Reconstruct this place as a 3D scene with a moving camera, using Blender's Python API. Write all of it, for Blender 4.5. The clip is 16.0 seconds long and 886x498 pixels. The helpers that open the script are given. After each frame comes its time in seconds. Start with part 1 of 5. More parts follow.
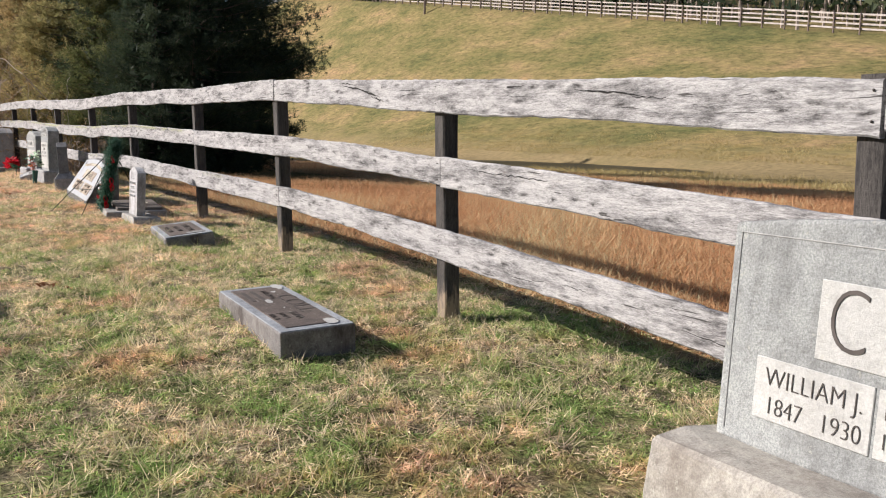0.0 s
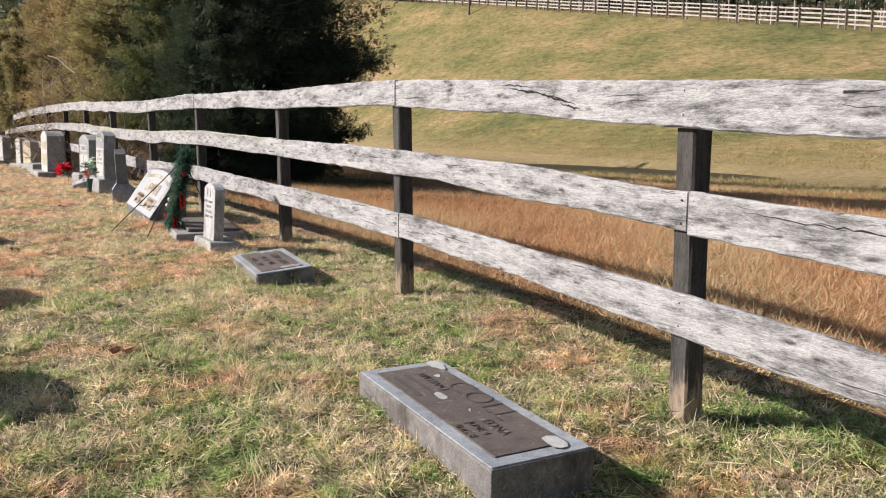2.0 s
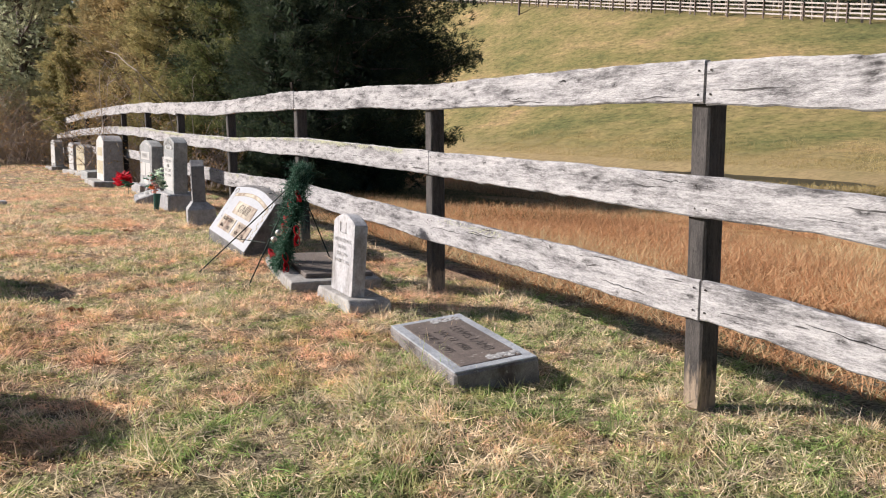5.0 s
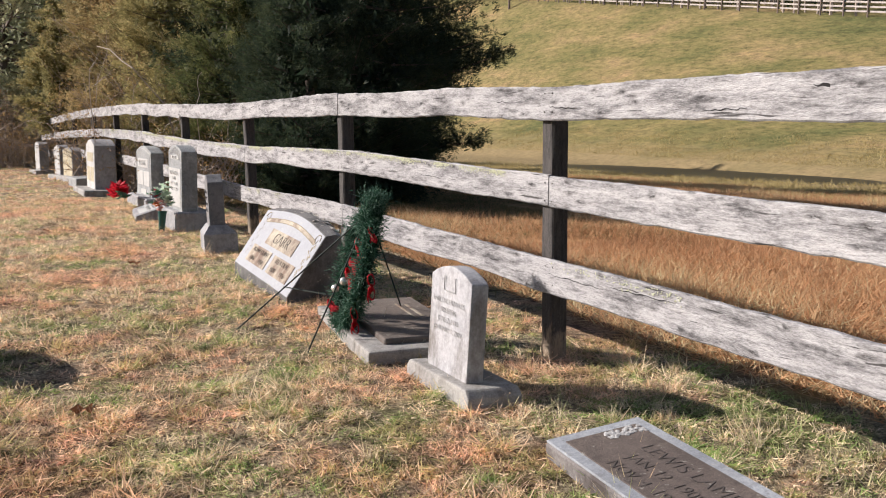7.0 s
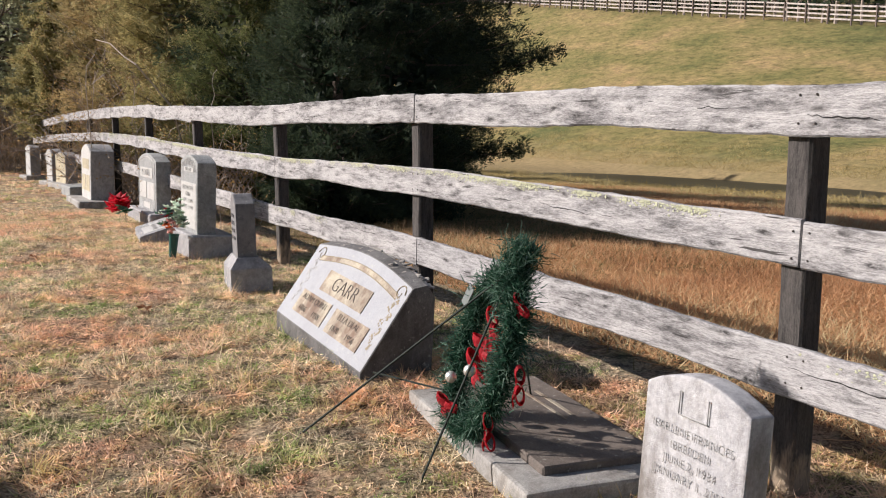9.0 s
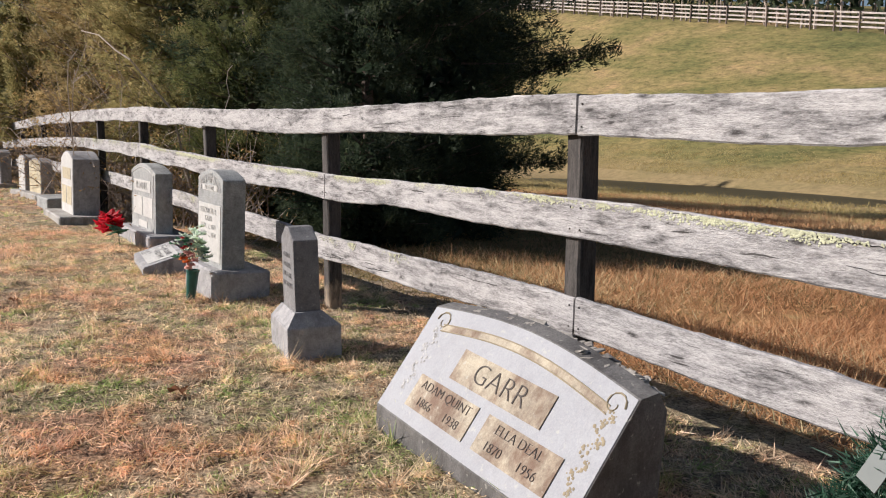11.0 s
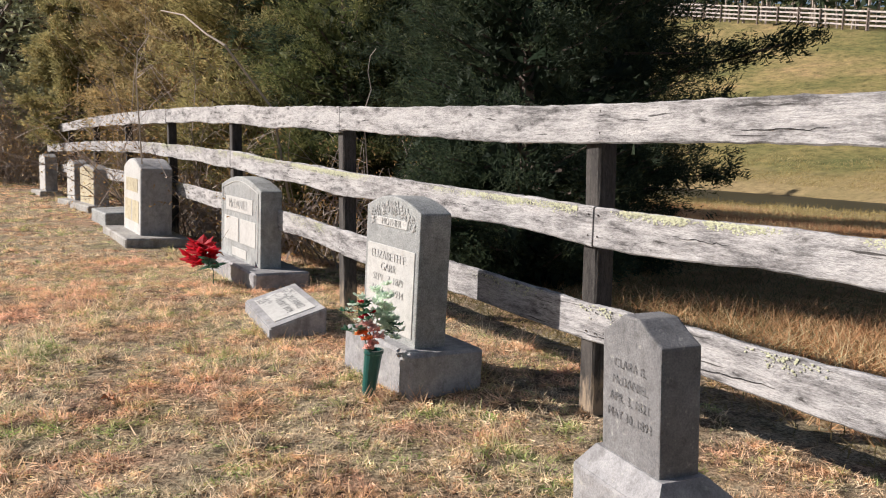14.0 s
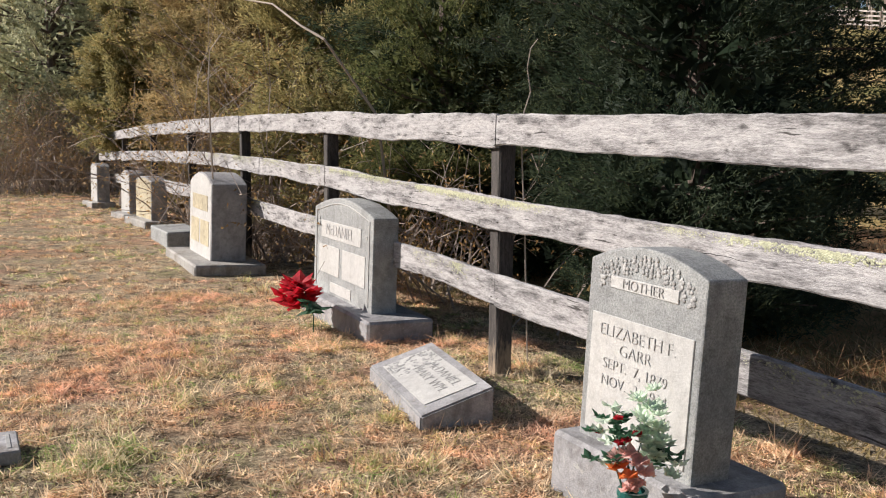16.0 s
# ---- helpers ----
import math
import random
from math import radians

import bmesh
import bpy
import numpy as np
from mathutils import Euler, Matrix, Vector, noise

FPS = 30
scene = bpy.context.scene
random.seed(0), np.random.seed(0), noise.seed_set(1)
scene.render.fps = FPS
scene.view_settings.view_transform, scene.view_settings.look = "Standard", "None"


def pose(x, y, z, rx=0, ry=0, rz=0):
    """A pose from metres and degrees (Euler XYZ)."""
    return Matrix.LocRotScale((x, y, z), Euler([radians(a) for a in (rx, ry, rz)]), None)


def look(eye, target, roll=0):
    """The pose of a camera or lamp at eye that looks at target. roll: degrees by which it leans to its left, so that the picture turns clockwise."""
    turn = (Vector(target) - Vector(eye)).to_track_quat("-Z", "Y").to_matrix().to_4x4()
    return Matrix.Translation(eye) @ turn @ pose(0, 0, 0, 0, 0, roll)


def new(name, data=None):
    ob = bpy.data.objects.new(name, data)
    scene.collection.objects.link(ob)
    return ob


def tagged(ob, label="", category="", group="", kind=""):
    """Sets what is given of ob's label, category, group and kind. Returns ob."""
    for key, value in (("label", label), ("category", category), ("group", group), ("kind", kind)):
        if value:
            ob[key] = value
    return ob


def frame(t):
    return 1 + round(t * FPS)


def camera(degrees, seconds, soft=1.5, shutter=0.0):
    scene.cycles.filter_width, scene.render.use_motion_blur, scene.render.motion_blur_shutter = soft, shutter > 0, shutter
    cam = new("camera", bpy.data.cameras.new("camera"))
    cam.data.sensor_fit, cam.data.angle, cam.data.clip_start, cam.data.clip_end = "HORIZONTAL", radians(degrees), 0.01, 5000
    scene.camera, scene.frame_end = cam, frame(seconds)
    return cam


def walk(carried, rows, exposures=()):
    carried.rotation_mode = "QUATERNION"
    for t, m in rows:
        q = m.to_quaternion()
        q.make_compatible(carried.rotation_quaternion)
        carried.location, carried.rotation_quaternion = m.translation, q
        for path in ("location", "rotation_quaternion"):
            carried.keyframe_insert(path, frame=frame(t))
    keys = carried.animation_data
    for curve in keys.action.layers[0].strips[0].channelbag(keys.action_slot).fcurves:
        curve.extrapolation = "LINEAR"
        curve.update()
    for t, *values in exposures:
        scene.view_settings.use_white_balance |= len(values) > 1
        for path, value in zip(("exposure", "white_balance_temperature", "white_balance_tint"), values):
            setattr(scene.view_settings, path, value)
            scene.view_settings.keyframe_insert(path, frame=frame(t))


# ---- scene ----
cam = camera(55.2, 16.0, 1.1)
PATH = [
    (0, (-0.017, 0.107, 1.303), (1.034, 1.788, 1.037), 0.4),
    (0.5, (0.029, 0.487, 1.325), (1.055, 2.183, 1.057), 0.1),
    (1, (0.044, 0.831, 1.344), (1.062, 2.532, 1.079), 0.2),
    (1.5, (0.029, 1.196, 1.379), (1.04, 2.902, 1.117), 0.3),
    (2, (0.041, 1.631, 1.378), (1.017, 3.356, 1.114), 0.7),
    (2.5, (0.035, 2.003, 1.391), (0.967, 3.753, 1.126), 0.7),
    (3, (0.043, 2.379, 1.393), (0.952, 4.141, 1.126), 0.6),
    (3.5, (0.082, 2.749, 1.398), (0.982, 4.515, 1.129), 0.6),
    (4, (0.087, 3.133, 1.394), (0.987, 4.899, 1.127), 0.5),
    (4.5, (0.069, 3.514, 1.421), (0.967, 5.282, 1.155), 0.6),
    (4.7, (0.092, 3.684, 1.416), (0.983, 5.456, 1.156), 0.7),
    (7, (0.119, 5.428, 1.53), (1.039, 7.183, 1.259), 0.4),
    (7.5, (0.128, 5.783, 1.539), (1.047, 7.54, 1.274), 0.5),
    (8, (0.201, 6.183, 1.562), (1.103, 7.948, 1.292), 0.5),
    (10.3, (0.232, 8.015, 1.568), (1.222, 9.736, 1.325), 1.6),
    (10.5, (0.227, 8.188, 1.574), (1.217, 9.908, 1.327), 1.5),
    (11, (0.213, 8.583, 1.608), (1.205, 10.302, 1.359), 1.3),
    (11.5, (0.214, 8.985, 1.639), (1.223, 10.693, 1.389), 1.2),
    (12, (0.205, 9.397, 1.643), (1.211, 11.107, 1.389), 1.1),
    (12.5, (0.179, 9.766, 1.63), (1.175, 11.483, 1.378), 1.3),
    (13, (0.158, 10.156, 1.641), (1.136, 11.882, 1.391), 1.3),
    (13.5, (0.124, 10.545, 1.625), (1.085, 12.281, 1.378), 1.2),
    (14, (0.102, 10.898, 1.626), (1.041, 12.647, 1.383), 1.6),
    (14.5, (0.083, 11.29, 1.651), (0.994, 13.054, 1.412), 1.5),
    (15, (0.084, 11.66, 1.644), (0.977, 13.433, 1.407), 1.5),
    (15.5, (0.057, 11.985, 1.66), (0.936, 13.766, 1.422), 1.6),
    (16, (0.058, 12.386, 1.67), (0.92, 14.175, 1.438), 1.7),
]
walk(cam, [(t, look(eye, target, roll)) for t, eye, target, roll in PATH], [(0.0, 0.60, 6250, 15), (2.0, 0.68, 6250, 15), (4.0, 0.72, 6250, 16), (8.0, 0.60, 6300, 17), (10.5, 0.58, 6300, 16), (12.2, 0.48, 6350, 16), (13.6, 0.64, 6350, 15), (16.0, 0.62, 6350, 15)])

# ---- light: low autumn sun from ahead and beyond the lawn side ----
SUN_TO = Vector((-0.80, 0.60, 0.0)).normalized() * math.cos(radians(28)) + Vector((0, 0, math.sin(radians(28))))
world = bpy.data.worlds.new("sky")
scene.world = world
world.use_nodes = True
wn = world.node_tree
sky = wn.nodes.new("ShaderNodeTexSky")
sky.sky_type = 'NISHITA'
sky.sun_disc = False
sky.sun_elevation = radians(28)
sky.sun_rotation = math.atan2(SUN_TO.x, SUN_TO.y)
wn.nodes["Background"].inputs["Strength"].default_value = 0.05
wn.links.new(sky.outputs[0], wn.nodes["Background"].inputs["Color"])
sun = bpy.data.lights.new("sun", "SUN")
sun.energy = 5.0
sun.angle = radians(0.53)
sun.color = (1.0, 0.93, 0.82)
sun_ob = new("sun", sun)
sun_ob.matrix_world = look(SUN_TO * 60, (0, 0, 0))

# ---- materials ----


def mat_new(name):
    m = bpy.data.materials.new(name)
    m.use_nodes = True
    n = m.node_tree
    return m, n.nodes, n.links, n.nodes["Principled BSDF"]


def ramp(nodes, stops):
    r = nodes.new("ShaderNodeValToRGB")
    e = r.color_ramp.elements
    while len(e) < len(stops):
        e.new(0.5)
    for el, (p, c) in zip(e, stops):
        el.position = p
        el.color = (*c, 1) if len(c) == 3 else c
    return r


def noise_node(nodes, links, coord, scale, detail=4.0, rough=0.6, stretch=None):
    if stretch:
        mp = nodes.new("ShaderNodeMapping")
        mp.inputs["Scale"].default_value = stretch
        links.new(coord, mp.inputs["Vector"])
        coord = mp.outputs[0]
    t = nodes.new("ShaderNodeTexNoise")
    t.inputs["Scale"].default_value = scale
    t.inputs["Detail"].default_value = detail
    t.inputs["Roughness"].default_value = rough
    links.new(coord, t.inputs["Vector"])
    return t.outputs["Fac"]


def mix_col(nodes, links, fac, a, b, mode='MIX'):
    m = nodes.new("ShaderNodeMix")
    m.data_type = 'RGBA'
    m.blend_type = mode
    for sock, v in ((m.inputs["Factor"], fac), (m.inputs[6], a), (m.inputs[7], b)):
        if isinstance(v, (int, float)):
            sock.default_value = v
        elif isinstance(v, tuple):
            sock.default_value = (*v, 1)
        else:
            links.new(v, sock)
    return m.outputs[2]


def bump_to(nodes, links, bsdf, height, strength=0.4, dist=0.01):
    b = nodes.new("ShaderNodeBump")
    b.inputs["Strength"].default_value = strength
    b.inputs["Distance"].default_value = dist
    links.new(height, b.inputs["Height"])
    links.new(b.outputs[0], bsdf.inputs["Normal"])


def world_pos(nodes):
    return nodes.new("ShaderNodeNewGeometry").outputs["Position"]


def obj_pos(nodes):
    return nodes.new("ShaderNodeTexCoord").outputs["Object"]


def stone_mat(name, light, dark, speck=0.35, stain=0.5, stain_col=(0.12, 0.09, 0.07), rough=0.75, grain=150.0, onset=0.5, mottle=1.0):
    """Weathered stone: crystal speckle, mottling, damp stains and lichen freckles."""
    m, n, l, b = mat_new(name)
    p = obj_pos(n)
    g = noise_node(n, l, p, grain, 3.0, 0.75)
    r = ramp(n, [(0.5 - speck / 2, dark), (0.5 + speck / 2, light)])
    l.new(g, r.inputs[0])
    c = r.outputs[0]
    mot = ramp(n, [(0.3, (0.62, 0.61, 0.6)), (0.5, (0.95, 0.95, 0.95)), (0.7, (1.12, 1.12, 1.1))])
    l.new(noise_node(n, l, p, 22.0, 5.0, 0.7), mot.inputs[0])
    c = mix_col(n, l, mottle, c, mot.outputs[0], 'MULTIPLY')
    s = noise_node(n, l, p, 4.5, 7.0, 0.7, (1, 1, 0.45))
    sr = ramp(n, [(onset, (0, 0, 0)), (onset + 0.17, (stain, stain, stain))])
    l.new(s, sr.inputs[0])
    c = mix_col(n, l, sr.outputs[0], c, stain_col)
    li = ramp(n, [(0.64, (0, 0, 0)), (0.7, (0.45, 0.45, 0.45))])
    l.new(noise_node(n, l, p, 38.0, 3.0, 0.6), li.inputs[0])
    c = mix_col(n, l, li.outputs[0], c, (0.5, 0.5, 0.44))
    br = ramp(n, [(0.32, (0.66, 0.66, 0.68)), (0.6, (1, 1, 1))])
    l.new(noise_node(n, l, p, 2.2, 4.0), br.inputs[0])
    c = mix_col(n, l, mottle, c, br.outputs[0], 'MULTIPLY')
    l.new(c, b.inputs["Base Color"])
    b.inputs["Roughness"].default_value = rough
    bump_to(n, l, b, noise_node(n, l, p, 55.0, 8.0, 0.8), 0.6, 0.007)
    return m


GRANITE = stone_mat("light_granite", (0.45, 0.465, 0.46), (0.22, 0.235, 0.235), 0.3, 0.55, (0.13, 0.13, 0.13), mottle=0.9)
PANEL = stone_mat("polished_panel", (0.56, 0.56, 0.54), (0.44, 0.44, 0.43), 0.3, 0.12, rough=0.6, mottle=0.5)
ROCK = stone_mat("pitched_rock", (0.55, 0.52, 0.46), (0.30, 0.28, 0.26), 0.4, 0.5)
SLATE_BORDER = stone_mat("blue_grey_granite", (0.40, 0.43, 0.46), (0.27, 0.29, 0.32), 0.3, 0.2)
BROWN_PANEL = stone_mat("brown_weathered_panel", (0.17, 0.135, 0.115), (0.09, 0.07, 0.062), 0.4, 0.5, (0.05, 0.04, 0.035))
SIDE_STAINED = stone_mat("stained_granite_side", (0.31, 0.295, 0.285), (0.17, 0.155, 0.15), 0.3, 0.95, (0.065, 0.05, 0.046), onset=0.44)
MARBLE = stone_mat("weathered_marble", (0.62, 0.62, 0.63), (0.42, 0.42, 0.44), 0.5, 0.85, (0.16, 0.14, 0.12), grain=60.0, onset=0.47)
DARK_STONE = stone_mat("dark_weathered_stone", (0.28, 0.28, 0.285), (0.14, 0.14, 0.145), 0.4, 0.4, (0.08, 0.08, 0.08))
# slant block stone: the shade of its sunless side is put into this grey
MID_STONE = stone_mat("shade_darkened_lichened_stone", (0.22, 0.215, 0.21), (0.10, 0.098, 0.1), 0.4, 0.8, (0.045, 0.042, 0.04), onset=0.44)
GREY_STONE = stone_mat("grey_weathered_stone", (0.42, 0.42, 0.43), (0.26, 0.26, 0.27), 0.4, 0.6, (0.12, 0.115, 0.115), onset=0.5)
WHITE_FACE = stone_mat("pale_granite_face", (0.37, 0.385, 0.415), (0.32, 0.335, 0.365), 0.3, 0.06, mottle=0.25)
GOLD_PANEL = stone_mat("tan_panel", (0.50, 0.445, 0.345), (0.38, 0.335, 0.255), 0.3, 0.9, (0.15, 0.085, 0.055), onset=0.46)
YELLOW_PANEL = stone_mat("yellow_panel", (0.58, 0.51, 0.35), (0.47, 0.41, 0.27), 0.3, 0.2)
LEDGER = stone_mat("brown_ledger", (0.2, 0.165, 0.14), (0.12, 0.1, 0.085), 0.4, 0.5)
CONCRETE = stone_mat("pale_concrete", (0.48, 0.47, 0.44), (0.3, 0.29, 0.275), 0.4, 0.75, (0.14, 0.115, 0.095), onset=0.47)


def plain_mat(name, col, rough=0.7, vary=0.25, scale=20.0, metal=0.0):
    m, n, l, b = mat_new(name)
    p = obj_pos(n)
    r = ramp(n, [(0.3, tuple(c * (1 - vary) for c in col)), (0.7, tuple(min(1, c * (1 + vary)) for c in col))])
    l.new(noise_node(n, l, p, scale, 4), r.inputs[0])
    l.new(r.outputs[0], b.inputs["Base Color"])
    b.inputs["Roughness"].default_value = rough
    b.inputs["Metallic"].default_value = metal
    return m


def petal_mat(name, col, rough=0.65, vary=0.3, scale=30.0):
    """Thin cloth or plastic leaf that lets some light through."""
    m = plain_mat(name, col, rough, vary, scale)
    n, l = m.node_tree.nodes, m.node_tree.links
    b = n["Principled BSDF"]
    t = n.new("ShaderNodeBsdfTranslucent")
    l.new(b.inputs["Base Color"].links[0].from_socket, t.inputs["Color"])
    x = n.new("ShaderNodeMixShader")
    x.inputs[0].default_value = 0.5
    l.new(b.outputs[0], x.inputs[1])
    l.new(t.outputs[0], x.inputs[2])
    l.new(x.outputs[0], n["Material Output"].inputs["Surface"])
    return m


SPLIT = plain_mat("dark_split", (0.012, 0.011, 0.011), 0.95)
INK = plain_mat("dark_engraving", (0.07, 0.06, 0.055), 0.9)
INK_SOFT = plain_mat("grey_engraving", (0.33, 0.33, 0.325), 0.9)
INK_FAINT = plain_mat("worn_engraving", (0.165, 0.165, 0.17), 0.9)
GOLD_LINE = plain_mat("gilt_line", (0.24, 0.2, 0.13), 0.8)
CARVE = plain_mat("carved_grey", (0.33, 0.33, 0.325), 0.9, 0.5, 60)
LICHEN = plain_mat("yellow_green_lichen", (0.40, 0.41, 0.285), 0.95, 0.4, 60)
RED_CLOTH = petal_mat("red_velvet", (0.5, 0.015, 0.03), 0.65, 0.35, 30)
PINK_CLOTH = petal_mat("pink_petals", (0.8, 0.5, 0.46), 0.6, 0.3, 30)
ORANGE_CLOTH = petal_mat("orange_petals", (0.75, 0.25, 0.08), 0.6, 0.3, 30)
GREEN_PLASTIC = plain_mat("dark_green_plastic", (0.01, 0.09, 0.08), 0.35, 0.15)
WIRE = plain_mat("green_wire", (0.012, 0.02, 0.015), 0.85)
LEAF_GREEN = petal_mat("artificial_leaf", (0.05, 0.14, 0.08), 0.5, 0.4)
LEAF_PALE = petal_mat("frosted_leaf", (0.72, 0.82, 0.70), 0.7, 0.15)
PLASTIC_CLEAR = plain_mat("clear_plastic", (0.16, 0.18, 0.18), 0.2, 0.05)
SILVER = plain_mat("silver_ball", (0.7, 0.7, 0.66), 0.25, 0.05, 5, 0.6)
BARK = plain_mat("cedar_bark", (0.12, 0.09, 0.075), 0.9, 0.4)
TWIG = plain_mat("grey_twig", (0.34, 0.28, 0.24), 0.9, 0.4)
PALE_TWIG = plain_mat("pale_bare_twig", (0.42, 0.36, 0.3), 0.9, 0.2)


def wood_mat(name, light, dark, grain_axis):
    """Weathered sawn timber: wavy silver grain, dark checks, knots and damp blotches."""
    m, n, l, b = mat_new(name)
    p0 = world_pos(n)
    wv = n.new("ShaderNodeTexNoise")
    wv.inputs["Scale"].default_value = 5.0
    l.new(p0, wv.inputs["Vector"])
    vm = n.new("ShaderNodeVectorMath")
    vm.operation = 'MULTIPLY_ADD'
    l.new(wv.outputs["Color"], vm.inputs[0])
    vm.inputs[1].default_value = (0.012, 0.012, 0.03)
    l.new(p0, vm.inputs[2])
    p = vm.outputs[0]
    ax = {'y': lambda a, c: (c, a, c), 'z': lambda a, c: (c, c, a)}[grain_axis]
    streak = noise_node(n, l, p, 1.0, 7.0, 0.8, ax(7.0, 130.0))
    speck = noise_node(n, l, p0, 1.0, 4.0, 0.8, ax(55.0, 210.0))
    av = n.new("ShaderNodeMath")
    av.operation = 'MULTIPLY_ADD'
    l.new(speck, av.inputs[0])
    av.inputs[1].default_value = 0.5
    hf = n.new("ShaderNodeMath")
    hf.operation = 'MULTIPLY'
    l.new(streak, hf.inputs[0])
    hf.inputs[1].default_value = 0.5
    l.new(hf.outputs[0], av.inputs[2])
    fine = av.outputs[0]
    r = ramp(n, [(0.36, dark), (0.45, tuple(a * 0.6 + c * 0.4 for a, c in zip(light, dark))), (0.54, light), (0.66, tuple(min(1, a * 1.25) for a in light))])
    l.new(fine, r.inputs[0])
    blotch = noise_node(n, l, p, 1.0, 9.0, 0.84, ax(2.6, 13.0))
    br = ramp(n, [(0.37, (0.2, 0.195, 0.2)), (0.45, (0.6, 0.595, 0.6)), (0.53, (0.97, 0.97, 0.97)), (0.66, (1.16, 1.15, 1.14))])
    l.new(blotch, br.inputs[0])
    c = mix_col(n, l, 1.0, r.outputs[0], br.outputs[0], 'MULTIPLY')
    mp = n.new("ShaderNodeMapping")
    mp.inputs["Scale"].default_value = ax(1.25, 4.4)
    l.new(p, mp.inputs["Vector"])
    v = n.new("ShaderNodeTexVoronoi")
    l.new(mp.outputs[0], v.inputs["Vector"])
    kr = ramp(n, [(0.10, (0.97, 0.97, 0.97)), (0.19, (0.6, 0.6, 0.6)), (0.36, (0, 0, 0))])
    l.new(v.outputs["Distance"], kr.inputs[0])
    kz = ramp(n, [(0.41, (0, 0, 0)), (0.57, (1, 1, 1))])
    l.new(noise_node(n, l, p, 1.0, 5, 0.75, ax(16.0, 45.0)), kz.inputs[0])
    kn = mix_col(n, l, 1.0, kr.outputs[0], kz.outputs[0], 'MULTIPLY')
    c = mix_col(n, l, kn, c, (0.028, 0.025, 0.025))
    ck = noise_node(n, l, p, 1.0, 3.0, 0.5, ax(2.2, 70.0))
    cr = ramp(n, [(0.30, (0.92, 0.92, 0.92)), (0.335, (0, 0, 0))])
    l.new(ck, cr.inputs[0])
    c = mix_col(n, l, cr.outputs[0], c, (0.03, 0.027, 0.026))
    l.new(c, b.inputs["Base Color"])
    b.inputs["Roughness"].default_value = 0.85
    bump_to(n, l, b, fine, 0.8, 0.006)
    return m


RAIL_WOOD = wood_mat("weathered_board", (0.43, 0.422, 0.425), (0.125, 0.12, 0.119), 'y')
POST_WOOD = wood_mat("dark_rough_post", (0.074, 0.066, 0.061), (0.009, 0.008, 0.0075), 'z')


def worn_foot(m):
    """Pale scuffed wood where mowing and mud splash have worn the posts."""
    n, l = m.node_tree.nodes, m.node_tree.links
    b = n["Principled BSDF"]
    old = b.inputs["Base Color"].links[0].from_socket
    at = n.new("ShaderNodeAttribute")
    at.attribute_name = "worn"
    ns = noise_node(n, l, world_pos(n), 1.0, 5.0, 0.7, (38.0, 38.0, 9.0))
    add = n.new("ShaderNodeMath")
    add.operation = 'MULTIPLY_ADD'
    l.new(at.outputs["Fac"], add.inputs[0])
    add.inputs[1].default_value = 0.55
    l.new(ns, add.inputs[2])
    r = ramp(n, [(0.80, (0, 0, 0)), (1.04, (0.85, 0.85, 0.85))])
    l.new(add.outputs[0], r.inputs[0])
    l.new(mix_col(n, l, r.outputs[0], old, (0.33, 0.255, 0.18)), b.inputs["Base Color"])


worn_foot(POST_WOOD)
FAR_WOOD = plain_mat("far_fence_board", (0.40, 0.36, 0.335), 0.9, 0.3, 3)
FAR_POST = plain_mat("far_fence_post", (0.15, 0.115, 0.1), 0.9, 0.3, 3)


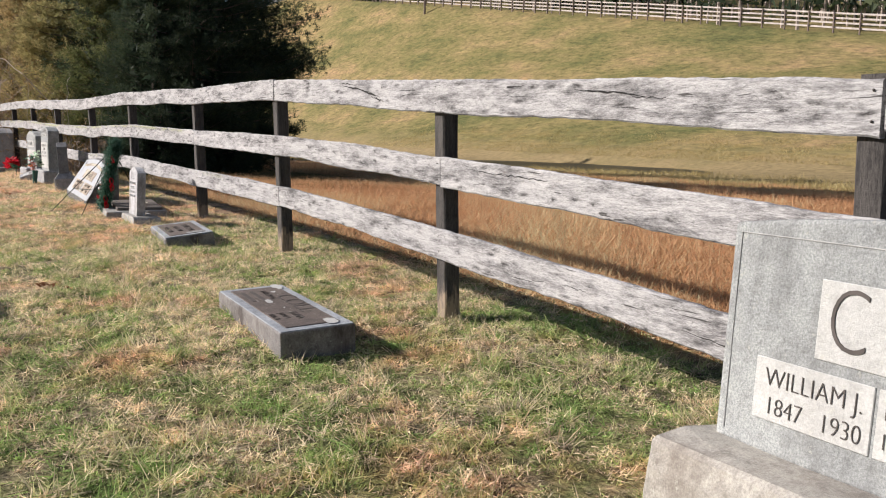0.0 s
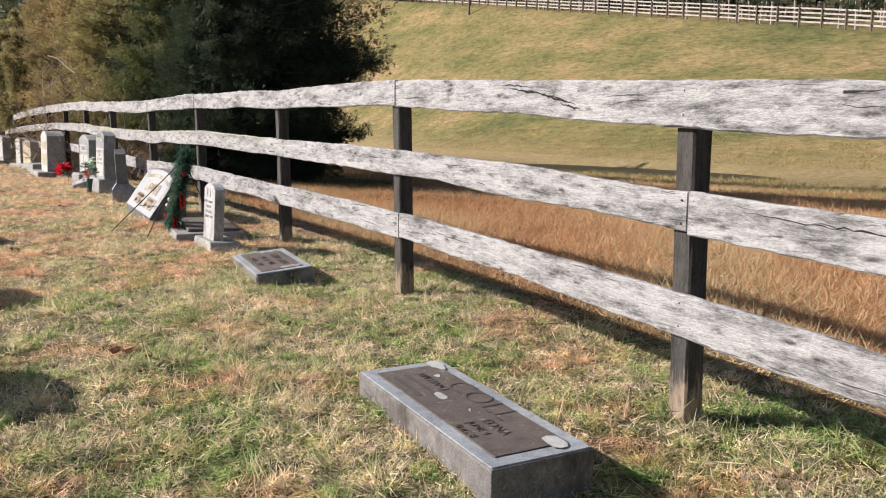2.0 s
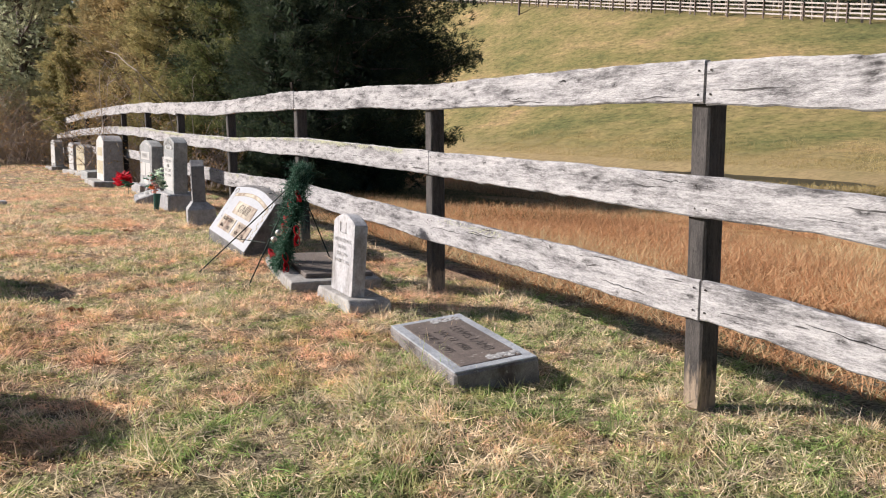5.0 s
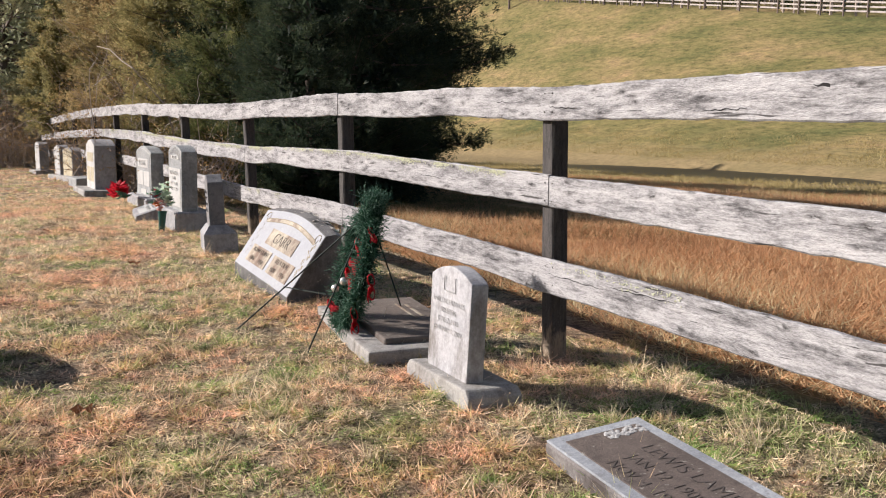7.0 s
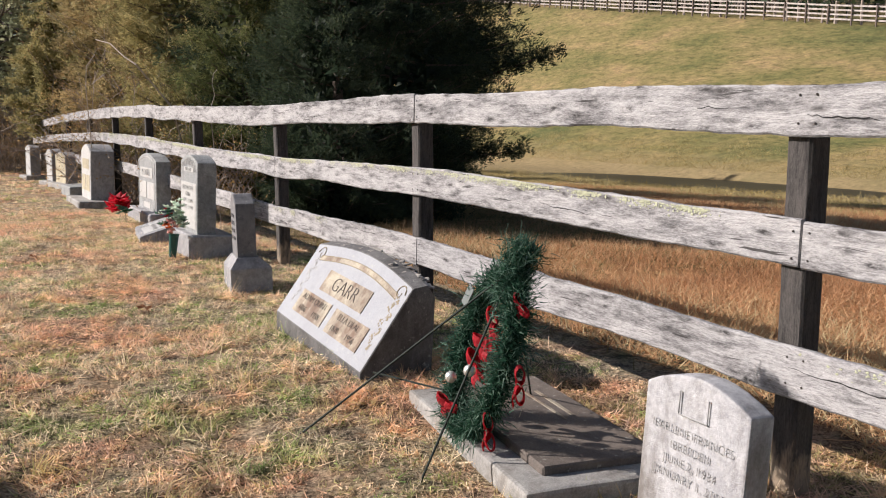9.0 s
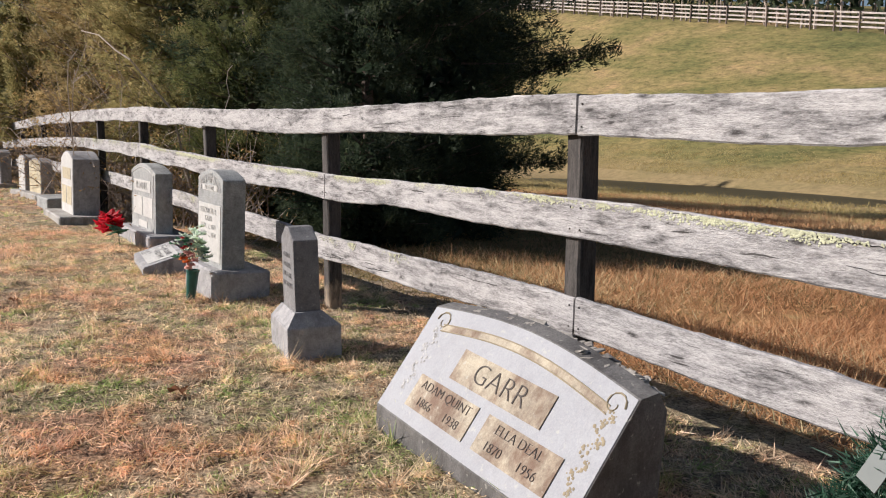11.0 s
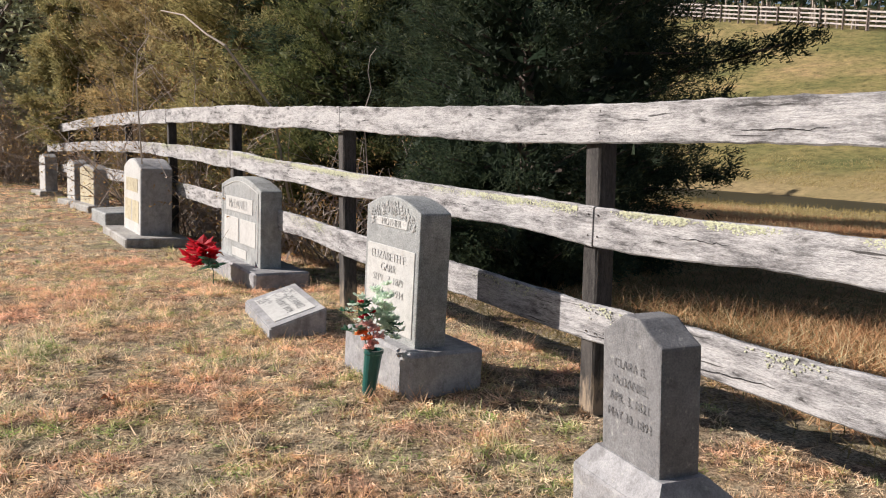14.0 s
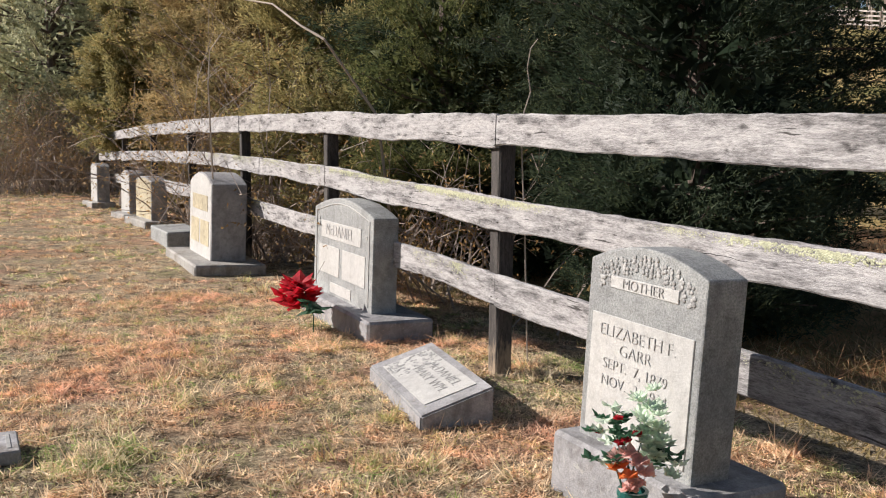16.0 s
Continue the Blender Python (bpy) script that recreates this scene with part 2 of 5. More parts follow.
def turf_colour(n, l, tone=None):
    """Mown late-autumn turf: straw, green tufts and russet patches, greener at the southern end."""
    p = world_pos(n)
    sep = n.new("ShaderNodeSeparateXYZ")
    l.new(p, sep.inputs[0])
    mr = n.new("ShaderNodeMapRange")
    mr.inputs["From Min"].default_value, mr.inputs["From Max"].default_value = 2.0, 15.0
    mr.inputs["To Min"].default_value, mr.inputs["To Max"].default_value = 0.12, -0.10
    l.new(sep.outputs["Y"], mr.inputs["Value"])
    big = noise_node(n, l, p, 2.0, 6.0, 0.75)
    add = n.new("ShaderNodeMath")
    l.new(big, add.inputs[0])
    l.new(mr.outputs[0], add.inputs[1])
    val = add.outputs[0]
    if tone is not None:
        a2 = n.new("ShaderNodeMath")
        a2.operation = 'MULTIPLY_ADD'
        l.new(tone, a2.inputs[0])
        a2.inputs[1].default_value = 0.8
        l.new(val, a2.inputs[2])
        a3 = n.new("ShaderNodeMath")
        a3.operation = 'SUBTRACT'
        l.new(a2.outputs[0], a3.inputs[0])
        a3.inputs[1].default_value = 0.40
        val = a3.outputs[0]
    r = ramp(n, [(0.08, (0.30, 0.19, 0.115)), (0.22, (0.74, 0.57, 0.39)), (0.38, (0.87, 0.73, 0.54)), (0.52, (0.64, 0.555, 0.365)), (0.62, (0.44, 0.46, 0.21)), (0.8, (0.25, 0.37, 0.115))])
    l.new(val, r.inputs[0])
    red = noise_node(n, l, p, 1.1, 6.0, 0.72, (1.0, 1.3, 1.0))
    north = n.new("ShaderNodeMapRange")
    north.inputs["From Min"].default_value, north.inputs["From Max"].default_value = 3.0, 9.0
    north.inputs["To Min"].default_value, north.inputs["To Max"].default_value = -0.045, 0.02
    l.new(sep.outputs["Y"], north.inputs["Value"])
    ra = n.new("ShaderNodeMath")
    l.new(red, ra.inputs[0])
    l.new(north.outputs[0], ra.inputs[1])
    rr = ramp(n, [(0.48, (0, 0, 0)), (0.62, (0.8, 0.8, 0.8))])
    l.new(ra.outputs[0], rr.inputs[0])
    hue = ramp(n, [(0.42, (1.0, 0.75, 0.80)), (0.58, (1.0, 0.78, 0.72))])
    l.new(noise_node(n, l, p, 2.3, 3.0), hue.inputs[0])
    dry = mix_col(n, l, 0.6, r.outputs[0], (0.80, 0.62, 0.40))
    c = mix_col(n, l, rr.outputs[0], r.outputs[0], mix_col(n, l, 1.0, dry, hue.outputs[0], 'MULTIPLY'))
    mo = ramp(n, [(0.36, (0.42, 0.42, 0.44)), (0.47, (0.95, 0.95, 0.95)), (0.6, (1.38, 1.36, 1.33))])
    l.new(noise_node(n, l, p, 10.0, 5.0, 0.72), mo.inputs[0])
    return mix_col(n, l, 1.0, c, mo.outputs[0], 'MULTIPLY'), p


def grass_mat(name, kind):
    m, n, l, b = mat_new(name)
    at = n.new("ShaderNodeAttribute")
    at.attribute_name = "tone"
    if kind == 'lawn':
        c, p = turf_colour(n, l, at.outputs["Fac"])
    else:
        r = ramp(n, {'sedge': [(0.0, (0.30, 0.17, 0.09)), (0.35, (0.57, 0.31, 0.16)), (0.7, (0.64, 0.42, 0.235)), (1.0, (0.62, 0.56, 0.34))],
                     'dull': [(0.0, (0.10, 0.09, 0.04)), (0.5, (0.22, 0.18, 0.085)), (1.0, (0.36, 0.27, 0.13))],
                     'reed': [(0.0, (0.32, 0.25, 0.10)), (0.5, (0.48, 0.38, 0.17)), (1.0, (0.56, 0.48, 0.26))]}[kind])
        l.new(at.outputs["Fac"], r.inputs[0])
        c = r.outputs[0]
    l.new(c, b.inputs["Base Color"])
    b.inputs["Roughness"].default_value = 0.75
    b.inputs["Specular IOR Level"].default_value = 0.2
    tr = n.new("ShaderNodeBsdfTranslucent")
    l.new(c, tr.inputs["Color"])
    mx = n.new("ShaderNodeMixShader")
    mx.inputs[0].default_value = 0.4
    l.new(b.outputs[0], mx.inputs[1])
    l.new(tr.outputs[0], mx.inputs[2])
    l.new(mx.outputs[0], n["Material Output"].inputs["Surface"])
    return m


LAWN = grass_mat("lawn_blades", 'lawn')
SEDGE = grass_mat("sedge_blades", 'sedge')
# the cedar's shadow on this grass is put into its darker browns
DULL = grass_mat("shade_tinted_rough_blades", 'dull')
REED = grass_mat("reed_blades", 'reed')


def ground_mat():
    m, n, l, b = mat_new("ground")
    turf, p = turf_colour(n, l)
    fine = noise_node(n, l, p, 60.0, 5.0, 0.8)
    fr = ramp(n, [(0.38, (0.12, 0.105, 0.09)), (0.62, (0.62, 0.61, 0.58))])
    l.new(fine, fr.inputs[0])
    turf = mix_col(n, l, 1.0, turf, fr.outputs[0], 'MULTIPLY')
    # rough sedge, reed bank and pasture by distance beyond the fence
    sep = n.new("ShaderNodeSeparateXYZ")
    l.new(p, sep.inputs[0])
    wob = noise_node(n, l, p, 0.25, 4.0)
    ax = n.new("ShaderNodeMath")
    ax.operation = 'MULTIPLY_ADD'
    l.new(wob, ax.inputs[0])
    ax.inputs[1].default_value = 9.0
    l.new(sep.outputs["X"], ax.inputs[2])
    edge = n.new("ShaderNodeMapRange")
    edge.inputs["From Min"].default_value, edge.inputs["From Max"].default_value = 7.6, 8.4
    l.new(ax.outputs[0], edge.inputs["Value"])
    se = noise_node(n, l, p, 3.0, 6.0, 0.7)
    sr = ramp(n, [(0.3, (0.22, 0.10, 0.045)), (0.55, (0.42, 0.24, 0.11)), (0.75, (0.44, 0.34, 0.16))])
    l.new(se, sr.inputs[0])
    c = mix_col(n, l, edge.outputs[0], turf, sr.outputs[0])
    e2 = n.new("ShaderNodeMapRange")
    e2.inputs["From Min"].default_value, e2.inputs["From Max"].default_value = 20.0, 24.0
    l.new(ax.outputs[0], e2.inputs["Value"])
    rr = ramp(n, [(0.3, (0.19, 0.145, 0.075)), (0.7, (0.38, 0.29, 0.15))])
    l.new(se, rr.inputs[0])
    c = mix_col(n, l, e2.outputs[0], c, rr.outputs[0])
    e3 = n.new("ShaderNodeMapRange")
    e3.inputs["From Min"].default_value, e3.inputs["From Max"].default_value = 39.0, 44.0
    l.new(ax.outputs[0], e3.inputs["Value"])
    pa = noise_node(n, l, p, 0.16, 6.0, 0.68, (1.0, 0.55, 1.0))
    pr = ramp(n, [(0.32, (0.15, 0.17, 0.07)), (0.45, (0.25, 0.235, 0.10)), (0.57, (0.35, 0.29, 0.14)), (0.68, (0.46, 0.33, 0.19))])
    l.new(pa, pr.inputs[0])
    tuft = noise_node(n, l, p, 1.8, 9.0, 0.9, (1.0, 0.6, 1.0))
    tr = ramp(n, [(0.38, (0.35, 0.38, 0.36)), (0.5, (0.9, 0.9, 0.88)), (0.6, (1.35, 1.28, 1.2))])
    l.new(tuft, tr.inputs[0])
    past = mix_col(n, l, 1.0, mix_col(n, l, 1.0, pr.outputs[0], (0.80, 0.76, 0.74), 'MULTIPLY'), tr.outputs[0], 'MULTIPLY')
    c = mix_col(n, l, e3.outputs[0], c, past)
    l.new(c, b.inputs["Base Color"])
    b.inputs["Roughness"].default_value = 0.95
    b.inputs["Specular IOR Level"].default_value = 0.1
    bump_to(n, l, b, noise_node(n, l, p, 14.0, 7.0, 0.8), 0.7, 0.05)
    return m


GROUND = ground_mat()


def leaf_mat(name, a, b_, c_):
    m, n, l, b = mat_new(name)
    at = n.new("ShaderNodeAttribute")
    at.attribute_name = "tone"
    r = ramp(n, [(0.0, a), (0.55, b_), (1.0, c_)])
    l.new(at.outputs["Fac"], r.inputs[0])
    big = noise_node(n, l, world_pos(n), 0.7, 4.0)
    br = ramp(n, [(0.3, (0.7, 0.75, 0.7)), (0.7, (1.2, 1.1, 1.0))])
    l.new(big, br.inputs[0])
    l.new(mix_col(n, l, 1.0, r.outputs[0], br.outputs[0], 'MULTIPLY'), b.inputs["Base Color"])
    b.inputs["Roughness"].default_value = 0.7
    b.inputs["Specular IOR Level"].default_value = 0.2
    tr_ = n.new("ShaderNodeBsdfTranslucent")
    l.new(b.inputs["Base Color"].links[0].from_socket, tr_.inputs["Color"])
    mx = n.new("ShaderNodeMixShader")
    mx.inputs[0].default_value = 0.45
    l.new(b.outputs[0], mx.inputs[1])
    l.new(tr_.outputs[0], mx.inputs[2])
    l.new(mx.outputs[0], n["Material Output"].inputs["Surface"])
    return m


CEDAR_DARK = leaf_mat("dark_cedar_foliage", (0.026, 0.042, 0.03), (0.052, 0.076, 0.048), (0.10, 0.125, 0.065))
GARLAND = leaf_mat("pine_garland", (0.012, 0.04, 0.028), (0.035, 0.105, 0.07), (0.2, 0.32, 0.27))
CEDAR_OLIVE = leaf_mat("olive_cedar_foliage", (0.14, 0.14, 0.065), (0.34, 0.315, 0.15), (0.53, 0.45, 0.24))
CEDAR_MID = leaf_mat("mid_green_cedar_foliage", (0.05, 0.065, 0.03), (0.15, 0.17, 0.07), (0.33, 0.30, 0.13))
CEDAR_GREY = leaf_mat("grey_cedar_foliage", (0.31, 0.35, 0.25), (0.55, 0.57, 0.40), (0.70, 0.67, 0.48))
CEDAR_TAN = leaf_mat("tan_conifer_foliage", (0.2, 0.16, 0.085), (0.40, 0.32, 0.17), (0.55, 0.45, 0.25))
RUSSET_LEAF = leaf_mat("russet_leaves", (0.2, 0.12, 0.06), (0.40, 0.26, 0.12), (0.5, 0.38, 0.18))

# ---- building helpers ----


def part(name, bm, material, parent=None, label=""):
    """Links a bmesh or a mesh as one object under a thing or a part."""
    if isinstance(bm, bmesh.types.BMesh):
        me = bpy.data.meshes.new(name)
        bmesh.ops.recalc_face_normals(bm, faces=bm.faces)
        bm.to_mesh(me)
        bm.free()
    else:
        me = bm
    if material:
        me.materials.clear()
        me.materials.append(material)
    ob = new(name, me)
    if parent:
        ob.parent = parent
    if label:
        tagged(ob, label)
    return ob


def thing(name, m, label, category, group="", kind=""):
    ob = new(name)
    ob.empty_display_size = 0.1
    ob.matrix_world = m
    return tagged(ob, label, category, group, kind)


def prism(profile, x0, x1, bevel=0.008, segs=1, rough=0.0, seed=0):
    """A block whose (y, z) outline is swept along x, with eased edges."""
    bm = bmesh.new()
    a = [bm.verts.new((x0, y, z)) for y, z in profile]
    b = [bm.verts.new((x1, y, z)) for y, z in profile]
    bm.faces.new(a)
    bm.faces.new(b[::-1])
    k = len(profile)
    for i in range(k):
        bm.faces.new((a[i], b[i], b[(i + 1) % k], a[(i + 1) % k]))
    bmesh.ops.recalc_face_normals(bm, faces=bm.faces)
    if bevel:
        bmesh.ops.bevel(bm, geom=bm.edges[:], offset=bevel, segments=segs, affect='EDGES', profile=0.6)
    if rough:
        bmesh.ops.triangulate(bm, faces=bm.faces)
        bmesh.ops.subdivide_edges(bm, edges=bm.edges, cuts=3, use_grid_fill=True)
        for v in bm.verts:
            v.co += noise.noise_vector(v.co * 9 + Vector((seed, 0, 0))) * rough
    return bm


def box(cx, cy, cz, sx, sy, sz, bevel=0.006, rough=0.0, seed=0):
    return prism([(cy - sy / 2, cz - sz / 2), (cy + sy / 2, cz - sz / 2), (cy + sy / 2, cz + sz / 2), (cy - sy / 2, cz + sz / 2)],
                 cx - sx / 2, cx + sx / 2, bevel, 1, rough, seed)


FRONT = Matrix(((0, 0, -1, 0), (-1, 0, 0, 0), (0, 1, 0, 0), (0, 0, 0, 1)))
TOP = Matrix(((0, 1, 0, 0), (-1, 0, 0, 0), (0, 0, 1, 0), (0, 0, 0, 1)))


def text_mesh(body, size, depth=0.0008):
    cu = bpy.data.curves.new("lettering", "FONT")
    cu.body, cu.size, cu.extrude, cu.align_x, cu.align_y = body, size, depth, 'CENTER', 'CENTER'
    cu.resolution_u = 5
    cu.offset = -0.0022 * size / 0.1
    ob = bpy.data.objects.new("lettering", cu)
    scene.collection.objects.link(ob)
    me = bpy.data.meshes.new_from_object(ob.evaluated_get(bpy.context.evaluated_depsgraph_get()))
    bpy.data.objects.remove(ob)
    bpy.data.curves.remove(cu)
    return me


def lettering(body, size, m, parent, material=None, wide=1.0):
    me = text_mesh(body, size)
    me.transform(m @ Matrix.Diagonal((wide, 1, 1, 1)))
    return part("inscription", me, material or INK, parent)


def tube_into(bm, pts, r0, r1, sides=6):
    rings = []
    for i, p in enumerate(pts):
        d = (pts[min(i + 1, len(pts) - 1)] - pts[max(i - 1, 0)]).normalized()
        u = d.orthogonal().normalized()
        w = d.cross(u)
        r = r0 + (r1 - r0) * i / max(1, len(pts) - 1)
        rings.append([bm.verts.new(p + (u * math.cos(a) + w * math.sin(a)) * r) for a in (2 * math.pi * k / sides for k in range(sides))])
    for a, b in zip(rings, rings[1:]):
        for k in range(sides):
            bm.faces.new((a[k], a[(k + 1) % sides], b[(k + 1) % sides], b[k]))
    bm.faces.new(rings[0][::-1])
    bm.faces.new(rings[-1])


def tube(pts, r0, r1, sides=6):
    bm = bmesh.new()
    tube_into(bm, [Vector(p) for p in pts], r0, r1, sides)
    return bm


def soup(name, verts, faces_flat, sizes, tones=None):
    """A mesh from numpy arrays: verts (n,3), corner indices, corners per face, a tone per vertex."""
    me = bpy.data.meshes.new(name)
    me.vertices.add(len(verts))
    me.vertices.foreach_set("co", np.ascontiguousarray(verts, dtype=np.float32).ravel())
    me.loops.add(len(faces_flat))
    me.loops.foreach_set("vertex_index", np.ascontiguousarray(faces_flat, dtype=np.int32))
    me.polygons.add(len(sizes))
    starts = np.concatenate(([0], np.cumsum(sizes)[:-1])).astype(np.int32)
    me.polygons.foreach_set("loop_start", starts)
    me.polygons.foreach_set("loop_total", np.asarray(sizes, dtype=np.int32))
    if tones is not None:
        at = me.attributes.new("tone", 'FLOAT', 'POINT')
        at.data.foreach_set("value", np.asarray(tones, dtype=np.float32))
    me.update(calc_edges=True)
    me.validate()
    return me


def blades(name, base, direction, length, width, tone, rng, droop=0.35):
    """Bent blades: two-segment slivers from base along direction."""
    n = len(base)
    d = direction / np.linalg.norm(direction, axis=1, keepdims=True)
    side = np.cross(d, rng.normal(size=(n, 3)))
    side /= np.linalg.norm(side, axis=1, keepdims=True) + 1e-9
    w = side * width[:, None] * 0.5
    tip = base + d * length[:, None]
    tip[:, 2] -= length * droop * rng.random(n)
    v = np.stack([base - w, base + w, tip], 1).reshape(-1, 3)
    return soup(name, v, np.arange(3 * n), np.full(n, 3), np.repeat(tone, 3))


# ---- the lie of the land ----
LOCAL_Y = [-60, -8, 0, 3.8, 6.2, 8.7, 11, 13.6, 16, 20, 30, 60]
LOCAL_Z = [-0.5, -0.15, 0.17, 0.317, 0.40, 0.45, 0.50, 0.523, 0.532, 0.48, 0.44, 0.4]


def hill_z(y):
    return np.clip(10.05 + 0.155 * (y - 44), 2.0, 29.0)


def land(x, y):
    x, y = np.asarray(x, float), np.asarray(y, float)
    loc = np.interp(y, LOCAL_Y, LOCAL_Z)
    t = np.clip((x - 2.7) / 23.0, 0, 1)
    s = t * t * (3 - 2 * t) * 0.55 + t * 0.45
    z = loc * (1 - s) - 0.22 * s
    u = np.clip((x - 34.0) / 34.0, 0, 1)
    z = z + u ** 1.12 * (hill_z(y) + 0.22)
    z = z + np.clip((x - 82) / 60, 0, 1) * 8.0
    z = z - 0.45 * np.exp(-(((x - 30.5) / 4.5) ** 2 + ((y - 38) / 11.0) ** 2) ** 2)
    z = z + 0.018 * np.sin(x * 2.1 + y * 1.3) * np.cos(y * 1.7 - x) * np.clip((x + 5) / 4, 0, 1)
    return z


def gz(x, y):
    return float(land(x, y))


def ground_sheet():
    xs = np.concatenate([np.array([-900, -400, -150, -60, -30, -15, -8, -5]), np.arange(-3.5, 6, 0.25), np.arange(6, 36, 1.0), np.arange(36, 90, 2.0), np.array([95, 105, 120, 145, 250, 500, 900])])
    ys = np.concatenate([np.array([-900, -400, -150, -60, -30, -15, -8, -5]), np.arange(-3, 24, 0.25), np.arange(24, 60, 1.5), np.arange(60, 200, 5.0), np.array([210, 260, 400, 900])])
    X, Y = np.meshgrid(xs, ys)
    Z = land(X, Y)
    nx, ny = len(xs), len(ys)
    i = np.arange(nx - 1)[None, :] + np.arange(ny - 1)[:, None] * nx
    f = np.stack([i, i + 1, i + nx + 1, i + nx], -1).reshape(-1)
    me = soup("ground", np.stack([X, Y, Z], -1).reshape(-1, 3), f, np.full((nx - 1) * (ny - 1), 4))
    me.polygons.foreach_set("use_smooth", np.ones(len(me.polygons), dtype=bool))
    ob = part("ground", me, GROUND)
    tagged(ob, "mown straw and green turf running to rough sedge and pasture", "ground", kind="structure")


ground_sheet()

# pond
m_water, n_, l_, b_ = mat_new("pond_water")
b_.inputs["Base Color"].default_value = (0.014, 0.014, 0.011, 1)
b_.inputs["Roughness"].default_value = 0.35
b_.inputs["Specular IOR Level"].default_value = 0.12
bump_to(n_, l_, b_, noise_node(n_, l_, world_pos(n_), 3.0, 3.0), 0.08, 0.02)
bm = bmesh.new()
ring = [bm.verts.new((30.5 + 5.2 * math.cos(a) * (1 + 0.12 * math.sin(3 * a)), 38 + 12.0 * math.sin(a) * (1 + 0.1 * math.cos(4 * a)), -0.36)) for a in (2 * math.pi * k / 40 for k in range(40))]
bm.faces.new(ring)
tagged(part("water", bm, m_water), "small dark still farm pond between reed banks", "pond", kind="structure")

# ---- board fence along the graves ----
POST_Y = [-3.48, -1.04, 1.44, 3.84, 6.28, 8.72, 11.16, 13.60, 16.04, 18.48, 20.92, 23.36, 25.80, 28.24, 30.68]
FENCE_X = [2.1, 2.15, 2.21, 2.285, 2.325, 2.39, 2.275, 2.22, 2.085, 1.985, 1.88, 1.75, 1.59, 1.40, 1.19]
TOP_Z = [1.25, 1.36, 1.468, 1.584, 1.706, 1.75, 1.80, 1.811, 1.849, 1.92, 1.95, 1.945, 1.92, 1.85, 1.77]
MID_Z = [0.88, 0.98, 1.085, 1.194, 1.292, 1.337, 1.406, 1.401, 1.445, 1.522, 1.559, 1.555, 1.53, 1.48, 1.415]
LOW_Z = [0.48, 0.58, 0.69, 0.814, 0.910, 0.939, 1.017, 1.006, 1.065, 1.12, 1.15, 1.15, 1.12, 1.07, 1.02]


def rail_at(zs, y):
    """Smooth course of a rail's top edge."""
    i = max(0, min(len(POST_Y) - 2, int((y - POST_Y[0]) / 2.44)))
    p = [zs[max(0, min(len(zs) - 1, k))] for k in (i - 1, i, i + 1, i + 2)]
    t = max(0.0, min(1.0, (y - POST_Y[i]) / 2.44))
    return 0.5 * (2 * p[1] + (p[2] - p[0]) * t + (2 * p[0] - 5 * p[1] + 4 * p[2] - p[3]) * t * t + (3 * p[1] - p[0] - 3 * p[2] + p[3]) * t ** 3)


fence = thing("board_fence", pose(2.2, 11, 0.45), "weathered grey three-board timber fence bordering the graves", "fence")
INV = fence.matrix_world.inverted()


def fence_board(zs, ya, yb, lean, seed, width=0.156, thick=0.03):
    rng = random.Random(seed)
    k = max(6, int((yb - ya) / 0.04))
    rows = []
    w = width * rng.uniform(0.96, 1.05)
    ph = rng.uniform(0, 9)
    for i in range(k + 1):
        y = ya + (yb - ya) * i / k
        z = rail_at(zs, y) + 0.012 * noise.noise((y * 1.1, ph, 0))
        x = rail_at(FENCE_X, y) + lean + 0.006 * noise.noise((y * 0.9, ph, 5))
        ww = w + 0.018 * noise.noise((y * 1.3, ph, 3)) + 0.006 * noise.noise((y * 11, ph, 8))
        jag = 0.005 * noise.noise((y * 17, ph, 1)) + 0.004 * noise.noise((y * 5, ph, 2))
        c = 0.006
        prof = [(x + c, z + jag), (x + thick - c, z + jag), (x + thick, z - c), (x + thick, z - ww + c), (x + thick - c, z - ww), (x + c, z - ww), (x, z - ww + c), (x, z - ww * 0.5), (x, z - c)]
        rows.append([(px, y, pz) for px, pz in prof])
    bm = bmesh.new()
    vs = [[bm.verts.new(INV @ Vector(p)) for p in r] for r in rows]
    m = len(vs[0])
    for a, b in zip(vs, vs[1:]):
        for j in range(m):
            bm.faces.new((a[j], a[(j + 1) % m], b[(j + 1) % m], b[j]))
    bm.faces.new(vs[0][::-1])
    bm.faces.new(vs[-1])
    return bm


def board_point(zs, y, lean, down, proud=0.0):
    return INV @ Vector((rail_at(FENCE_X, y) + lean - 0.0015 - proud, y, rail_at(zs, y) - down))


def split(zs, lean, ya, yb, da, db, seed, w=0.006):
    """A jagged dark split running along a board."""
    r_ = random.Random(seed)
    bm = bmesh.new()
    n = 14
    up, lo = [], []
    for i in range(n + 1):
        t = i / n
        y = ya + (yb - ya) * t
        d = da + (db - da) * t + r_.uniform(-0.004, 0.004)
        k = w * math.sin(math.pi * t) * r_.uniform(0.4, 1.3) + 0.0006
        up.append(bm.verts.new(board_point(zs, y, lean, d - k)))
        lo.append(bm.verts.new(board_point(zs, y, lean, d + k)))
    for i in range(n):
        bm.faces.new((up[i], up[i + 1], lo[i + 1], lo[i]))
    return bm


